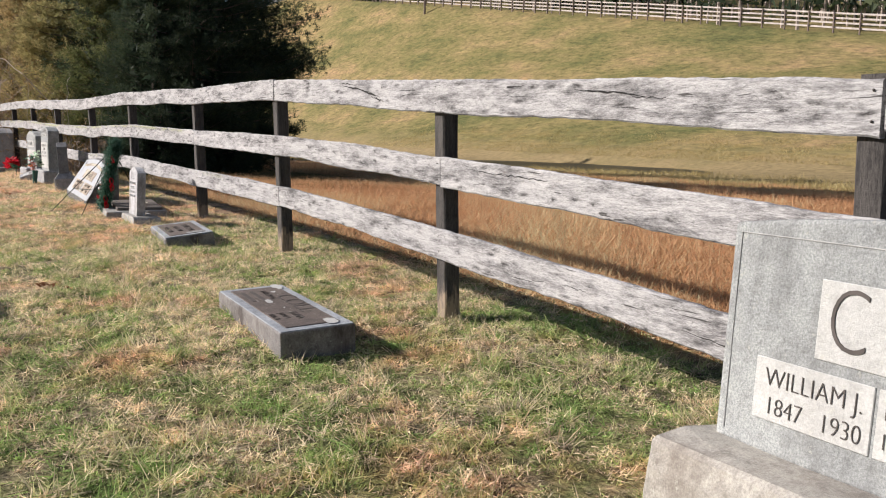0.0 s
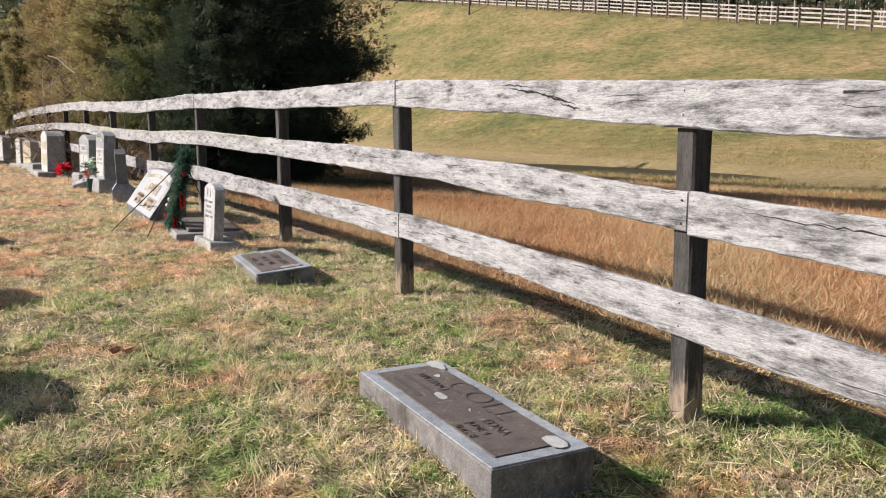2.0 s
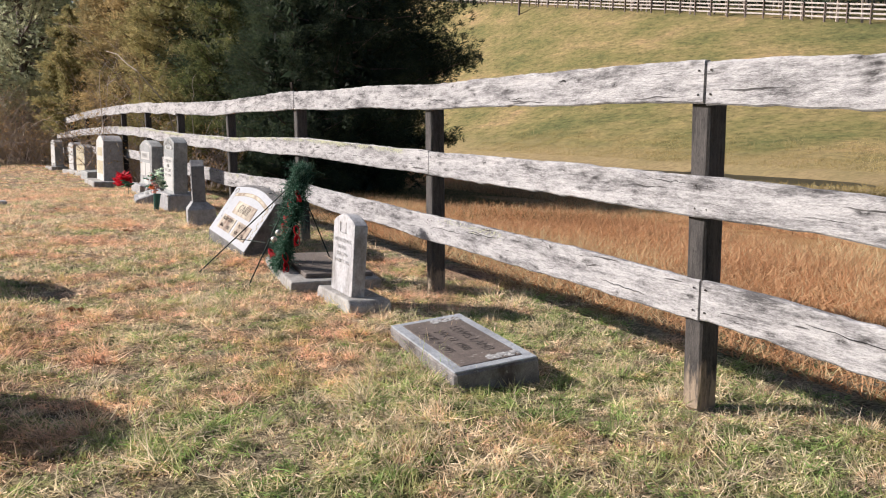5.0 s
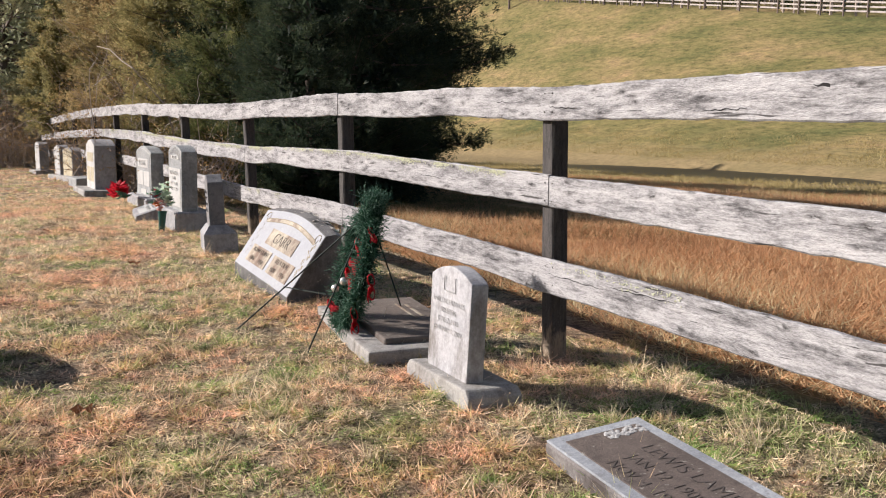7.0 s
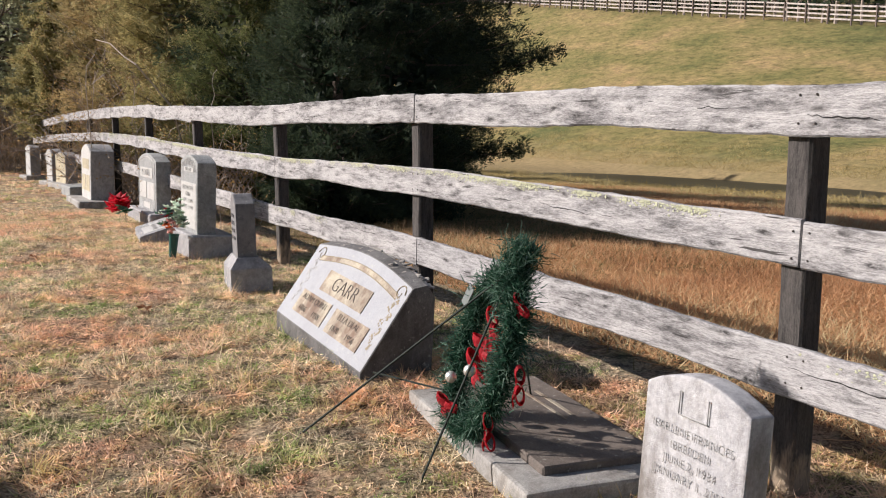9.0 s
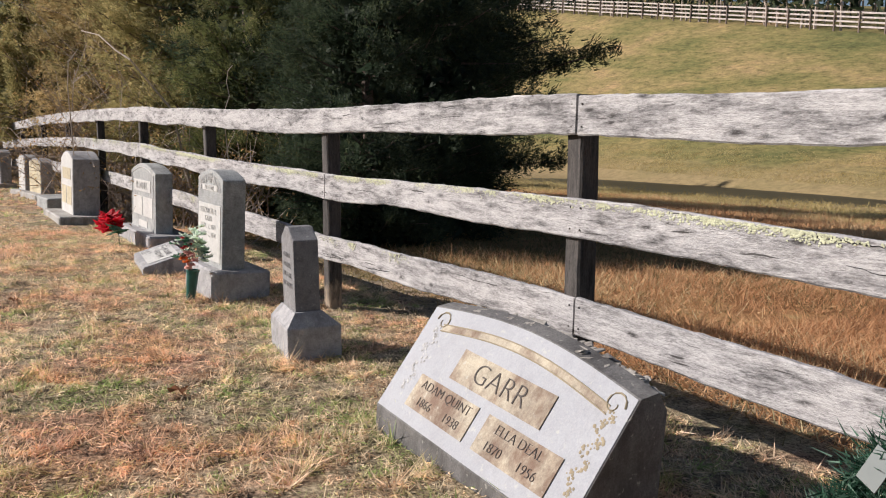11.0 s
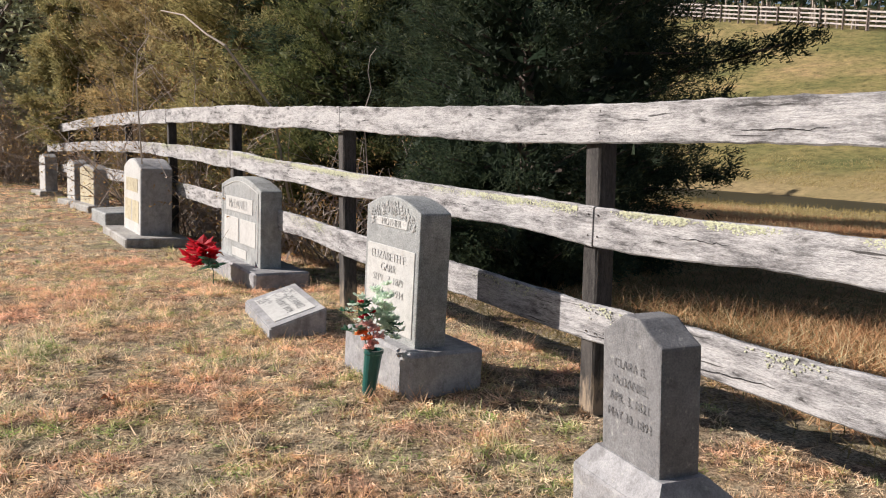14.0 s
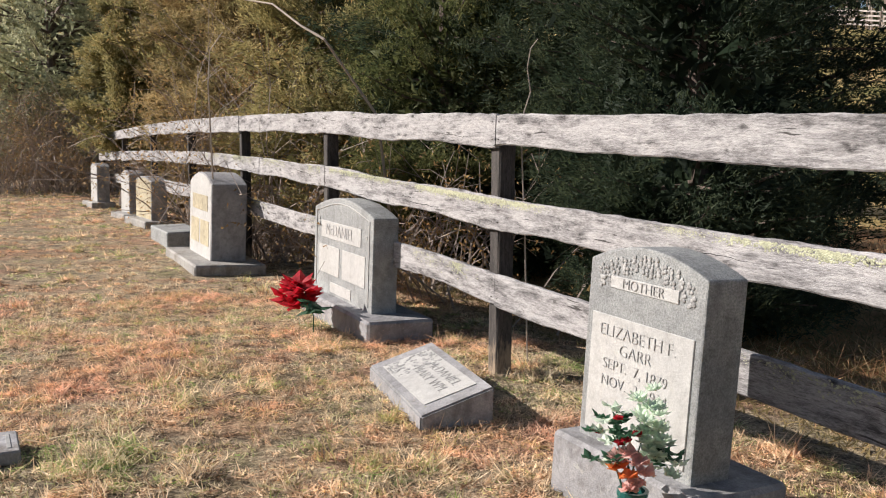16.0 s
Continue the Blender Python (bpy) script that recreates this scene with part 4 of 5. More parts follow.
# small sloping marker beside it
g = thing("slant_marker", pose(1.665, 15.85, gz(1.7, 15.9), 0, 0, -5), "small grey slanted grave marker with a pale carved panel", "gravestone", "gravestones")
bm = bmesh.new()
va = [bm.verts.new(p) for p in ((-0.165, -0.39, -0.1), (0.165, -0.39, -0.1), (0.165, -0.39, 0.16), (-0.165, -0.39, 0.055))]
vb = [bm.verts.new((p.co.x, 0.39, p.co.z + (0.02 if p.co.z > 0 else 0))) for p in va]
for i in range(4):
    bm.faces.new((va[i], va[(i + 1) % 4], vb[(i + 1) % 4], vb[i]))
bm.faces.new(va[::-1])
bm.faces.new(vb)
bmesh.ops.bevel(bm, geom=bm.edges[:], offset=0.008, segments=2, affect='EDGES')
part("block", bm, GREY_STONE, g)
SL2 = math.atan2(0.105, 0.33)
M2 = Matrix.Translation((0, 0, 0.1185)) @ Matrix.Rotation(-SL2, 4, 'Y') @ Matrix.Rotation(0.024, 4, 'X')
bm = bmesh.new()
bmesh.ops.create_cube(bm, size=1, matrix=M2 @ Matrix.Diagonal((0.25, 0.60, 0.006, 1)))
part("panel", bm, PANEL, g)
for s, u in (("McDANIEL", 0.06), ("MARY WM.", -0.01)):
    lettering(s, 0.075, M2 @ Matrix.Translation((u, -0.06, 0.0045)) @ TOP, g, INK_SOFT)
bm = bmesh.new()
rng = random.Random(2)
for i in range(90):
    bmesh.ops.create_icosphere(bm, subdivisions=1, radius=rng.uniform(0.006, 0.013), matrix=M2 @ Matrix.Translation((rng.uniform(-0.12, 0.12), rng.uniform(0.1, 0.3), 0.003)) @ Matrix.Diagonal((1, 1, 0.35, 1)))
part("carving", bm, CARVE, g, "carved flower spray")

# arched double stone with panels
g = thing("headstone", pose(1.90, 17.80, gz(1.95, 17.8), 0, 0.5, 1.5), "grey granite arched headstone with cream name panels", "gravestone", "gravestones")
part("base", box(0.1, -0.05, 0.03, 0.44, 1.50, 0.24, 0.016), GREY_STONE, g)
part("tablet", prism(arch(-0.56, 0.56, 0.14, 0.745, 0.09, 11), 0.0, 0.17, 0.01, 2), GRANITE, g)
line_on(g, [(0.5, 0.18)] + [(0.5 - i * 0.1, 0.72 + 0.075 * math.sin(math.pi * i / 10)) for i in range(11)] + [(-0.5, 0.18)], -0.002, 0.004, PANEL)
panel(-0.36, 0.40, 0.54, 0.66, -0.001, PANEL, g)
panel(0.03, 0.44, 0.29, 0.49, -0.001, PANEL, g)
panel(-0.44, -0.03, 0.29, 0.49, -0.001, PANEL, g)
panel(-0.2, 0.2, 0.17, 0.24, -0.001, PANEL, g)
lettering("McDANIEL", 0.115, front(0.03, 0.60, -0.006), g, INK_SOFT)
scrolls(g, [(0.47, 0.69), (0.46, 0.56)], -0.002, 0.025, CARVE)
scrolls(g, [(-0.47, 0.69), (-0.46, 0.56)], -0.002, 0.025, CARVE)

# stones at the far end
g = thing("headstone", pose(1.50, 20.92, gz(1.5, 21), 0, 1.0, 2), "grey headstone with sunlit yellowish panels on a wide base", "gravestone", "gravestones")
part("base", box(0.12, -0.05, 0.0, 0.66, 1.5, 0.16, 0.016), CONCRETE, g)
part("tablet", prism(arch(-0.5, 0.5, 0.06, 0.80, 0.10, 11), 0.0, 0.33, 0.012, 2), GREY_STONE, g)
part("face", prism(arch(-0.48, 0.48, 0.08, 0.79, 0.095, 11), -0.003, 0.01, 0.0), PANEL, g)
panel(-0.34, 0.34, 0.53, 0.68, -0.004, YELLOW_PANEL, g)
panel(0.03, 0.4, 0.2, 0.44, -0.004, YELLOW_PANEL, g)
panel(-0.4, -0.03, 0.2, 0.44, -0.004, YELLOW_PANEL, g)
g = thing("flat_marker", pose(1.55, 22.75, gz(1.55, 22.7), 0, -2, 4), "low pale granite block marker", "gravestone", "gravestones")
part("block", box(0, 0, 0.04, 0.42, 0.95, 0.28, 0.014), GRANITE, g)
for (x, y, h, w, mt, lab) in ((1.44, 25.2, 0.70, 0.8, YELLOW_PANEL, "grey headstone with tan sunlit face"), (1.32, 26.6, 0.76, 0.5, PANEL, "narrow grey headstone with pale face"), (1.02, 29.3, 0.80, 0.5, PANEL, "narrow grey headstone on a low base")):
    g = thing("headstone", pose(x, y, gz(x, y), 0, 0, 9), lab, "gravestone", "gravestones")
    part("base", box(0.08, 0, 0.0, 0.42, w + 0.3, 0.18, 0.014), CONCRETE, g)
    part("tablet", prism(arch(-w / 2, w / 2, 0.06, h - 0.06, 0.06, 9), 0.0, 0.22, 0.012, 2), GREY_STONE, g)
    part("face", prism(arch(-w / 2 + 0.02, w / 2 - 0.02, 0.1, h - 0.08, 0.055, 9), -0.003, 0.01, 0.0), mt, g)

# stones of the next row, whose shadows reach the path
for (x, y, h) in ((-1.05, 7.9, 0.85), (-1.0, 10.35, 0.8), (-1.1, 6.1, 0.85)):
    g = thing("headstone", pose(x, y, gz(x, y), 0, 0, 3), "plain grey headstone in the neighbouring row", "gravestone", "gravestones")
    part("base", box(0.08, 0, 0.0, 0.4, 0.9, 0.2, 0.014), GREY_STONE, g)
    part("tablet", prism(arch(-0.3, 0.3, 0.08, h - 0.06, 0.06, 9), 0.0, 0.18, 0.012, 2), GREY_STONE, g)
g = thing("flat_marker", pose(-0.10, 15.70, gz(-0.06, 15.7), 0, 0, 4), "small white temporary grave marker set in the turf", "gravestone")
part("plate", box(0, 0, 0.03, 0.16, 0.24, 0.05, 0.006), MARBLE, g)
for i in range(3):
    part("inscription_bar", box(-0.045 + 0.045 * i, 0, 0.056, 0.014, 0.16, 0.003, 0.001), INK_SOFT, g)

# ---- flowers and wreath ----


def petals(center, n, r, w, rng, up=0.3, jitter=0.0):
    """Pointed cupped petals round a centre; returns a bmesh."""
    bm = bmesh.new()
    c = Vector(center)
    hub = bm.verts.new(c)
    for i in range(n):
        a = 2 * math.pi * i / n + rng.uniform(-0.3, 0.3)
        d = Vector((math.cos(a) * 0.9, math.sin(a), up + rng.uniform(-0.5, 0.5))).normalized()
        s = d.cross(Vector((rng.uniform(-0.3, 0.3), 0.2, 1))).normalized() * w
        k = r * rng.uniform(0.75, 1.15)
        o = c
        nrm = d.cross(s).normalized() * w * 0.35
        v = [hub] + [bm.verts.new(p) for p in (o + d * k * 0.5 + s + nrm, o + d * k, o + d * k * 0.5 - s + nrm, o + d * k * 0.55 - nrm * 0.4)]
        for f in ((0, 1, 4), (1, 2, 4), (2, 3, 4), (3, 0, 4)):
            bm.faces.new([v[j] for j in f])
    return bm


rng = random.Random(21)
g = thing("flower_vase", pose(1.54, 14.24, gz(1.54, 14.2) - 0.02), "dark green plastic grave vase holding mixed artificial flowers", "vase")
bm = bmesh.new()
prof = [(0.026, 0.0), (0.028, 0.02), (0.04, 0.215), (0.044, 0.22), (0.044, 0.235), (0.034, 0.235), (0.03, 0.19)]
rings = [[bm.verts.new((r * math.cos(a) + z * 0.06, r * math.sin(a) - z * 0.12, z)) for a in (k * math.pi / 8 for k in range(16))] for r, z in prof]
for a, b in zip(rings, rings[1:]):
    for k in range(16):
        bm.faces.new((a[k], a[(k + 1) % 16], b[(k + 1) % 16], b[k]))
bm.faces.new(rings[0])
part("cup", bm, GREEN_PLASTIC, g)
for i in range(5):
    part("stem", tube([(0, -0.02, 0.2), (rng.uniform(-0.03, 0.03), rng.uniform(-0.04, 0.04), 0.3), (rng.uniform(-0.06, 0.05), rng.uniform(-0.08, 0.08), 0.4)], 0.003, 0.002, 5), LEAF_GREEN, g)


def bunch(r, f, z):
    """A spot in the bunch: r across it, f towards the lawn, z up."""
    return (0.02 + 0.79 * r - 0.62 * f, -0.02 - 0.62 * r - 0.79 * f, z)


for r, f, z, mt in ((-0.02, 0.05, 0.35, PINK_CLOTH), (0.015, 0.06, 0.33, PINK_CLOTH), (-0.045, 0.05, 0.31, ORANGE_CLOTH), (-0.015, 0.07, 0.29, ORANGE_CLOTH), (0.01, 0.06, 0.27, PINK_CLOTH), (-0.05, 0.04, 0.33, PINK_CLOTH), (0.03, 0.05, 0.30, PINK_CLOTH), (-0.01, 0.06, 0.25, PINK_CLOTH)):
    part("bloom", petals(bunch(r, f, z), 14, 0.036, 0.018, rng, 0.5, 0.008), mt, g)
for r, f, z in ((-0.045, 0.06, 0.385), (-0.05, 0.05, 0.45), (-0.025, 0.06, 0.395), (0.0, 0.05, 0.41), (-0.10, 0.03, 0.40)):
    part("berry", petals(bunch(r, f, z), 16, 0.017, 0.01, rng, 0.2, 0.008), RED_CLOTH, g)
for i in range(22):
    c = bunch(rng.uniform(-0.13, -0.02), rng.uniform(-0.05, 0.06), rng.uniform(0.29, 0.47))
    part("leaf_spray", petals(c, 6, 0.036, 0.014, rng, 0.4, 0.012), LEAF_PALE if i % 3 == 0 else LEAF_GREEN, g)
for i in range(30):
    k = rng.random()
    c = bunch(0.02 + 0.05 * k + rng.uniform(-0.035, 0.035), rng.uniform(-0.04, 0.06), 0.49 - 0.17 * k + rng.uniform(-0.03, 0.03))
    part("filler_sprig", petals(c, 18, 0.036, 0.01, rng, 0.6, 0.02), LEAF_PALE, g, "pale frosted sprig")
for i in range(9):
    c = bunch(rng.uniform(0.05, 0.12), rng.uniform(-0.02, 0.05), rng.uniform(0.29, 0.38))
    part("leaf_spray", petals(c, 7, 0.034, 0.013, rng, 0.4, 0.012), LEAF_PALE if i % 2 else LEAF_GREEN, g)

g = thing("poinsettia_pick", pose(1.60, 17.42, gz(1.58, 17.48) + 0.03), "red artificial poinsettias on a bent wire stem", "flowers")
part("stem", tube([(0, 0, -0.07), (0.0, 0.0, 0.09), (-0.02, 0.05, 0.17), (-0.03, 0.1, 0.22)], 0.004, 0.003, 5), LEAF_GREEN, g)
part("trailing_wire", tube([(-0.02, 0.1, 0.13), (-0.04, 0.2, 0.05), (-0.05, 0.12, 0.015), (-0.04, 0.02, 0.03)], 0.003, 0.002, 5), LICHEN, g)
for c in ((-0.05, 0.24, 0.22), (-0.05, 0.14, 0.27), (-0.05, 0.03, 0.24), (-0.06, 0.09, 0.14), (-0.02, 0.19, 0.15), (-0.08, 0.27, 0.16)):
    part("bloom", petals(c, 15, 0.138, 0.052, rng, 0.3, 0.012), RED_CLOTH, g)
for c in ((-0.04, -0.08, 0.2), (-0.03, -0.13, 0.16), (-0.03, -0.05, 0.15)):
    part("leaf", petals(c, 6, 0.11, 0.04, rng, -0.1, 0.01), LEAF_GREEN, g)

# wreath leaning on a wire easel
wz = Vector((0.10, -0.27, 0.69)).normalized()
wy = Vector((0.156, 0.988, 0))
wy = (wy - wz * wy.dot(wz)).normalized()
wx = wy.cross(wz)
wm = Matrix((wx, wy, wz)).transposed().to_4x4()
wm.translation = (1.665, 9.53, 0.545)
g = thing("wreath", wm, "green artificial pine wreath with red bows on a wire easel", "wreath")
RW, HW = 0.18, 0.285


def wreath_pt(a):
    return Vector((0, RW * math.sin(a), HW + 0.02 + HW * math.cos(a)))


nrng = np.random.default_rng(4)
nb = 17000
ang = nrng.random(nb) * 2 * np.pi
rad = np.abs(nrng.normal(0, 0.052, nb))
ph = nrng.random(nb) * 2 * np.pi
ctr = np.stack([np.zeros(nb), RW * np.sin(ang), HW + 0.02 + HW * np.cos(ang)], 1)
outw = np.stack([np.zeros(nb), np.sin(ang), np.cos(ang)], 1)
off = outw * np.cos(ph)[:, None] + np.array([1.0, 0, 0]) * np.sin(ph)[:, None]
base = ctr + off * rad[:, None] * 0.6
part("garland", blades("garland", base, off + 0.7 * nrng.normal(size=(nb, 3)), nrng.uniform(0.022, 0.05, nb), np.full(nb, 0.0048), np.clip(nrng.random(nb) ** 1.6 * 0.7 + rad * 4.0, 0, 1), nrng, 0.0), GARLAND, g)
nb = 2200
base = np.stack([nrng.normal(0, 0.028, nb), nrng.normal(0, 0.028, nb), 2 * HW + 0.02 + nrng.random(nb) * 0.15], 1)
part("garland_tip", blades("garland_tip", base, nrng.normal(size=(nb, 3)) + np.array([0, 0, 0.8]), nrng.uniform(0.03, 0.07, nb), np.full(nb, 0.0035), nrng.random(nb), nrng, 0.0), GARLAND, g)
part("ring_wire", tube([wreath_pt(a) for a in (k * math.pi / 12 for k in range(25))], 0.02, 0.02, 6), GARLAND, g)


def ribbon(pts, wide, axis):
    """A cloth band of a given width along a line, with a thin hem of thickness."""
    bm = bmesh.new()
    ax = Vector(axis).normalized() * wide / 2
    rows = []
    for i, p in enumerate(pts):
        p = Vector(p)
        d = (Vector(pts[min(i + 1, len(pts) - 1)]) - Vector(pts[max(i - 1, 0)])).normalized()
        nn = d.cross(ax).normalized() * 0.001
        curl = nn * 4.0 * math.sin(i * 1.1)
        rows.append([bm.verts.new(q) for q in (p - ax + nn, p + curl + nn, p + ax + nn, p + ax - nn, p + curl - nn, p - ax - nn)])
    for u, v in zip(rows, rows[1:]):
        for k in range(6):
            bm.faces.new((u[k], u[(k + 1) % 6], v[(k + 1) % 6], v[k]))
    bm.faces.new(rows[0])
    bm.faces.new(rows[-1][::-1])
    return bm


def bow(c, s, turn):
    """Two ribbon loops, a knot and two hanging tails."""
    c = Vector(c)
    e = Vector((-0.25, math.cos(turn), math.sin(turn)))
    up = Vector((-0.3, -math.sin(turn), math.cos(turn)))
    out = Vector((-1, 0, 0))
    knot = part("bow", ribbon([c + up * s * 0.16 * math.cos(a) + out * s * 0.16 * math.sin(a) for a in (k * math.pi / 4 for k in range(9))], s * 0.4, e), RED_CLOTH, g, "red velvet ribbon bow")
    for sg in (-1, 1):
        loop = [c + e * sg * s * 0.62 * (1 - math.cos(a)) + out * s * 0.34 * math.sin(a) + up * s * 0.12 * (1 - math.cos(a)) for a in (k * math.pi / 6 for k in range(13))]
        part("loop", ribbon(loop, s * 0.75, up), RED_CLOTH, knot)
        tail = [c + e * sg * s * (0.1 + 0.35 * t) - Vector((0, 0, 1)) * s * 1.1 * t + out * s * 0.2 * math.sin(4 * t + sg) for t in (k / 7 for k in range(8))]
        part("tail", ribbon(tail, s * 0.55, e), RED_CLOTH, knot)


for c, s, tn in (((-0.01, -0.02, 0.43), 0.05, 0.5), ((0.0, 0.0, 0.34), 0.055, -0.4), ((0.0, 0.01, 0.24), 0.055, 0.2), ((-0.05, 0.03, 0.06), 0.045, -0.2), ((0.03, -0.245, 0.36), 0.05, 1.3), ((0.0, -0.12, 0.57), 0.035, 0.3), ((0.01, -0.21, 0.14), 0.05, 1.0)):
    bow(c, s, tn)
for c in ((-0.06, -0.06, 0.27), (-0.06, 0.06, 0.16)):
    bm = bmesh.new()
    bmesh.ops.create_uvsphere(bm, u_segments=12, v_segments=8, radius=0.022, matrix=Matrix.Translation(c))
    part("bauble", bm, SILVER, g)
bm = bmesh.new()
bmesh.ops.create_cube(bm, size=1, matrix=pose(-0.08, 0.12, 0.46, 0, 5, 0) @ Matrix.Diagonal((0.003, 0.05, 0.075, 1)))
part("tag", bm, PLASTIC_CLEAR, g, "clear plastic card sleeve")
IW = g.matrix_world.inverted()
apex = Vector((1.735, 9.30, 1.14))
for foot in ((1.17, 9.90), (1.39, 9.30), (2.15, 9.75)):
    f = Vector((foot[0], foot[1], gz(*foot) - 0.03))
    part("easel_leg", tube([IW @ apex, IW @ ((apex + f) / 2), IW @ f], 0.0045, 0.0045, 5), WIRE, g, "thin dark green wire easel leg")
part("easel_bar", tube([IW @ Vector((1.42, 9.72, 0.72)), IW @ Vector((1.55, 9.42, 0.72))], 0.0035, 0.0035, 5), WIRE, g)

# ---- trees and brush ----


def cedar(x, y, height, radius, seed, leaf, label, low=0.3, limbs=150, tufts=40, spray=11, size=(0.14, 0.30), power=0.75, droop=0.15, width=0.035, reach=()):
    r_ = np.random.default_rng(seed)
    z0 = gz(x, y)
    g = thing("cedar_tree", pose(x, y, z0), label, "tree", "cedars along the fence")
    part("trunk", tube([(0.05 * math.sin(k), 0.04 * math.cos(2 * k), -0.2 + height * 0.95 * k / 8) for k in range(9)], 0.05 + radius * 0.045, 0.02, 8), BARK, g)
    bm = bmesh.new()
    pts, dirs, core = [], [], []
    for i in range(limbs):
        h = low + (height - low) * (r_.random() ** 1.7) * 0.97
        f = (h - low) / (height - low)
        env = radius * (min(1.0, 0.62 + 1.6 * f)) * (1 - f) ** power * r_.uniform(0.8, 1.1)
        a = r_.random() * 2 * np.pi
        d = np.array([np.cos(a), np.sin(a), r_.uniform(-droop, 0.45)])
        st = np.array([0, 0, max(0.1, h - 0.15 * env)])
        end = st + d * env
        mid = (st + end) / 2 + np.array([0, 0, -0.06 * env])
        tube_into(bm, [Vector(st), Vector(mid), Vector(end)], 0.012 + 0.012 * env, 0.005, 4)
        k = max(5, int(tufts * env / radius))
        t = 0.5 + 0.55 * r_.random(k) ** 0.8
        p = st + (end - st) * t[:, None] + r_.normal(0, 0.15 * env / (1 + env * 0.35), (k, 3)) * np.array([1, 1, 0.75])
        pts.append(p)
        dirs.append(np.tile(d + np.array([0, 0, 0.25]), (k, 1)) + r_.normal(0, 0.4, (k, 3)))
        kc = 40
        core.append(st + (end - st) * r_.uniform(0.08, 0.72, kc)[:, None] + r_.normal(0, 0.12 * env, (kc, 3)))
    for end in reach:
        st, end = np.array([0.0, 0.0, end[2] * 0.7]), np.array(end, float)
        tube_into(bm, [Vector(st), Vector((st + end) / 2 + np.array([0, 0, -0.1])), Vector(end)], 0.05, 0.008, 5)
        t = r_.uniform(0.4, 1.03, 260)
        pts.append(st + (end - st) * t[:, None] + r_.normal(0, 0.09, (260, 3)) * np.array([1, 1, 0.8]))
        dirs.append(np.tile((end - st) / np.linalg.norm(end - st) + np.array([0, 0, 0.3]), (260, 1)) + r_.normal(0, 0.4, (260, 3)))
    part("branchwork", bm, BARK, g)["kind"] = "stuff"
    cp = np.concatenate(core)
    cp[:, 2] = np.maximum(cp[:, 2], 0.1)
    nc = len(cp)
    # inner blades keep to the dark tones: shade inside the crown put into colour
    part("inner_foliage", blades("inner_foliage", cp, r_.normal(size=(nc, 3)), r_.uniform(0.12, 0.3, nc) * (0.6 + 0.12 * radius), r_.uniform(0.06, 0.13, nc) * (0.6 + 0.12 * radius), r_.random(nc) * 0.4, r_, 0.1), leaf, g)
    p, d = np.concatenate(pts), np.concatenate(dirs)
    p = np.repeat(p, spray, 0)
    d = np.repeat(d, spray, 0) + r_.normal(0, 0.5, (len(p), 3))
    p = p + r_.normal(0, 0.035, p.shape)
    n = len(p)
    tone = np.clip(np.repeat(r_.random(n // spray), spray) * 0.7 + r_.random(n) * 0.3, 0, 1)
    part("crown", blades("crown", p, d, r_.uniform(size[0], size[1], n), np.full(n, width) * r_.uniform(0.6, 1.3, n), tone, r_, 0.1), leaf, g)
    return g


cedar(5.8, 20.8, 12.5, 3.12, 11, CEDAR_DARK, "large dark green red-cedar with dense feathery crown beyond the fence", 0.25, 460, 110, 15, (0.045, 0.10), 0.45, width=0.017, reach=((1.1, -4.25, 2.3), (1.0, -3.5, 1.75), (1.3, -3.2, 1.0)))
cedar(5.0, 17.95, 7.5, 1.85, 19, CEDAR_DARK, "dark green red-cedar crowding the fence", 0.2, 220, 72, 20, (0.03, 0.075), 0.5, width=0.011)
# extra tree within the larger crowns' outline, added to shade the rough field
cedar(4.0, 16.75, 4.2, 1.15, 23, CEDAR_DARK, "dark young red-cedar by the rails, added to shade the field", 0.2, 110, 60, 22, (0.03, 0.07), 0.5, width=0.010)
cedar(3.75, 20.1, 6.5, 1.15, 27, CEDAR_MID, "mid-green cedar with sunlit olive tips behind the fence", 0.4, 130, 60, 18, (0.035, 0.08), 0.5, width=0.012)
cedar(3.7, 22.6, 7.0, 1.9, 12, CEDAR_OLIVE, "olive green cedar catching the sun behind the fence", 0.3, 200, 70, 15, (0.04, 0.10), 0.5, width=0.016)
cedar(3.2, 26.2, 8.0, 1.9, 18, CEDAR_TAN, "tan-brown conifer in autumn colour behind the fence", 0.8, 180, 64, 15, (0.05, 0.11), 0.4, width=0.018)
cedar(3.6, 29.5, 8.5, 2.4, 13, CEDAR_OLIVE, "yellowish olive cedar behind the fence", 0.6, 180, 64, 14, (0.06, 0.13), 0.4, width=0.02)
cedar(1.55, 29.6, 4.6, 1.1, 17, CEDAR_OLIVE, "yellow-green young cedar overhanging the rails", 1.1, 80, 46, 14, (0.05, 0.12), 0.6, width=0.018)
cedar(0.5, 37.5, 13.5, 3.4, 14, CEDAR_GREY, "grey-green cedar at the end of the fence", 1.6, 240, 64, 13, (0.08, 0.17), 0.4, width=0.028)
cedar(-1.8, 45.0, 11.0, 3.6, 15, CEDAR_GREY, "grey-green cedar at the edge of the wood", 0.6, 190, 54, 11, (0.14, 0.28), 0.5, width=0.05)
cedar(5.4, 34.0, 16.0, 3.8, 16, CEDAR_GREY, "tall grey-green cedar behind the thicket", 0.5, 220, 60, 12, (0.12, 0.24), 0.5, width=0.04)


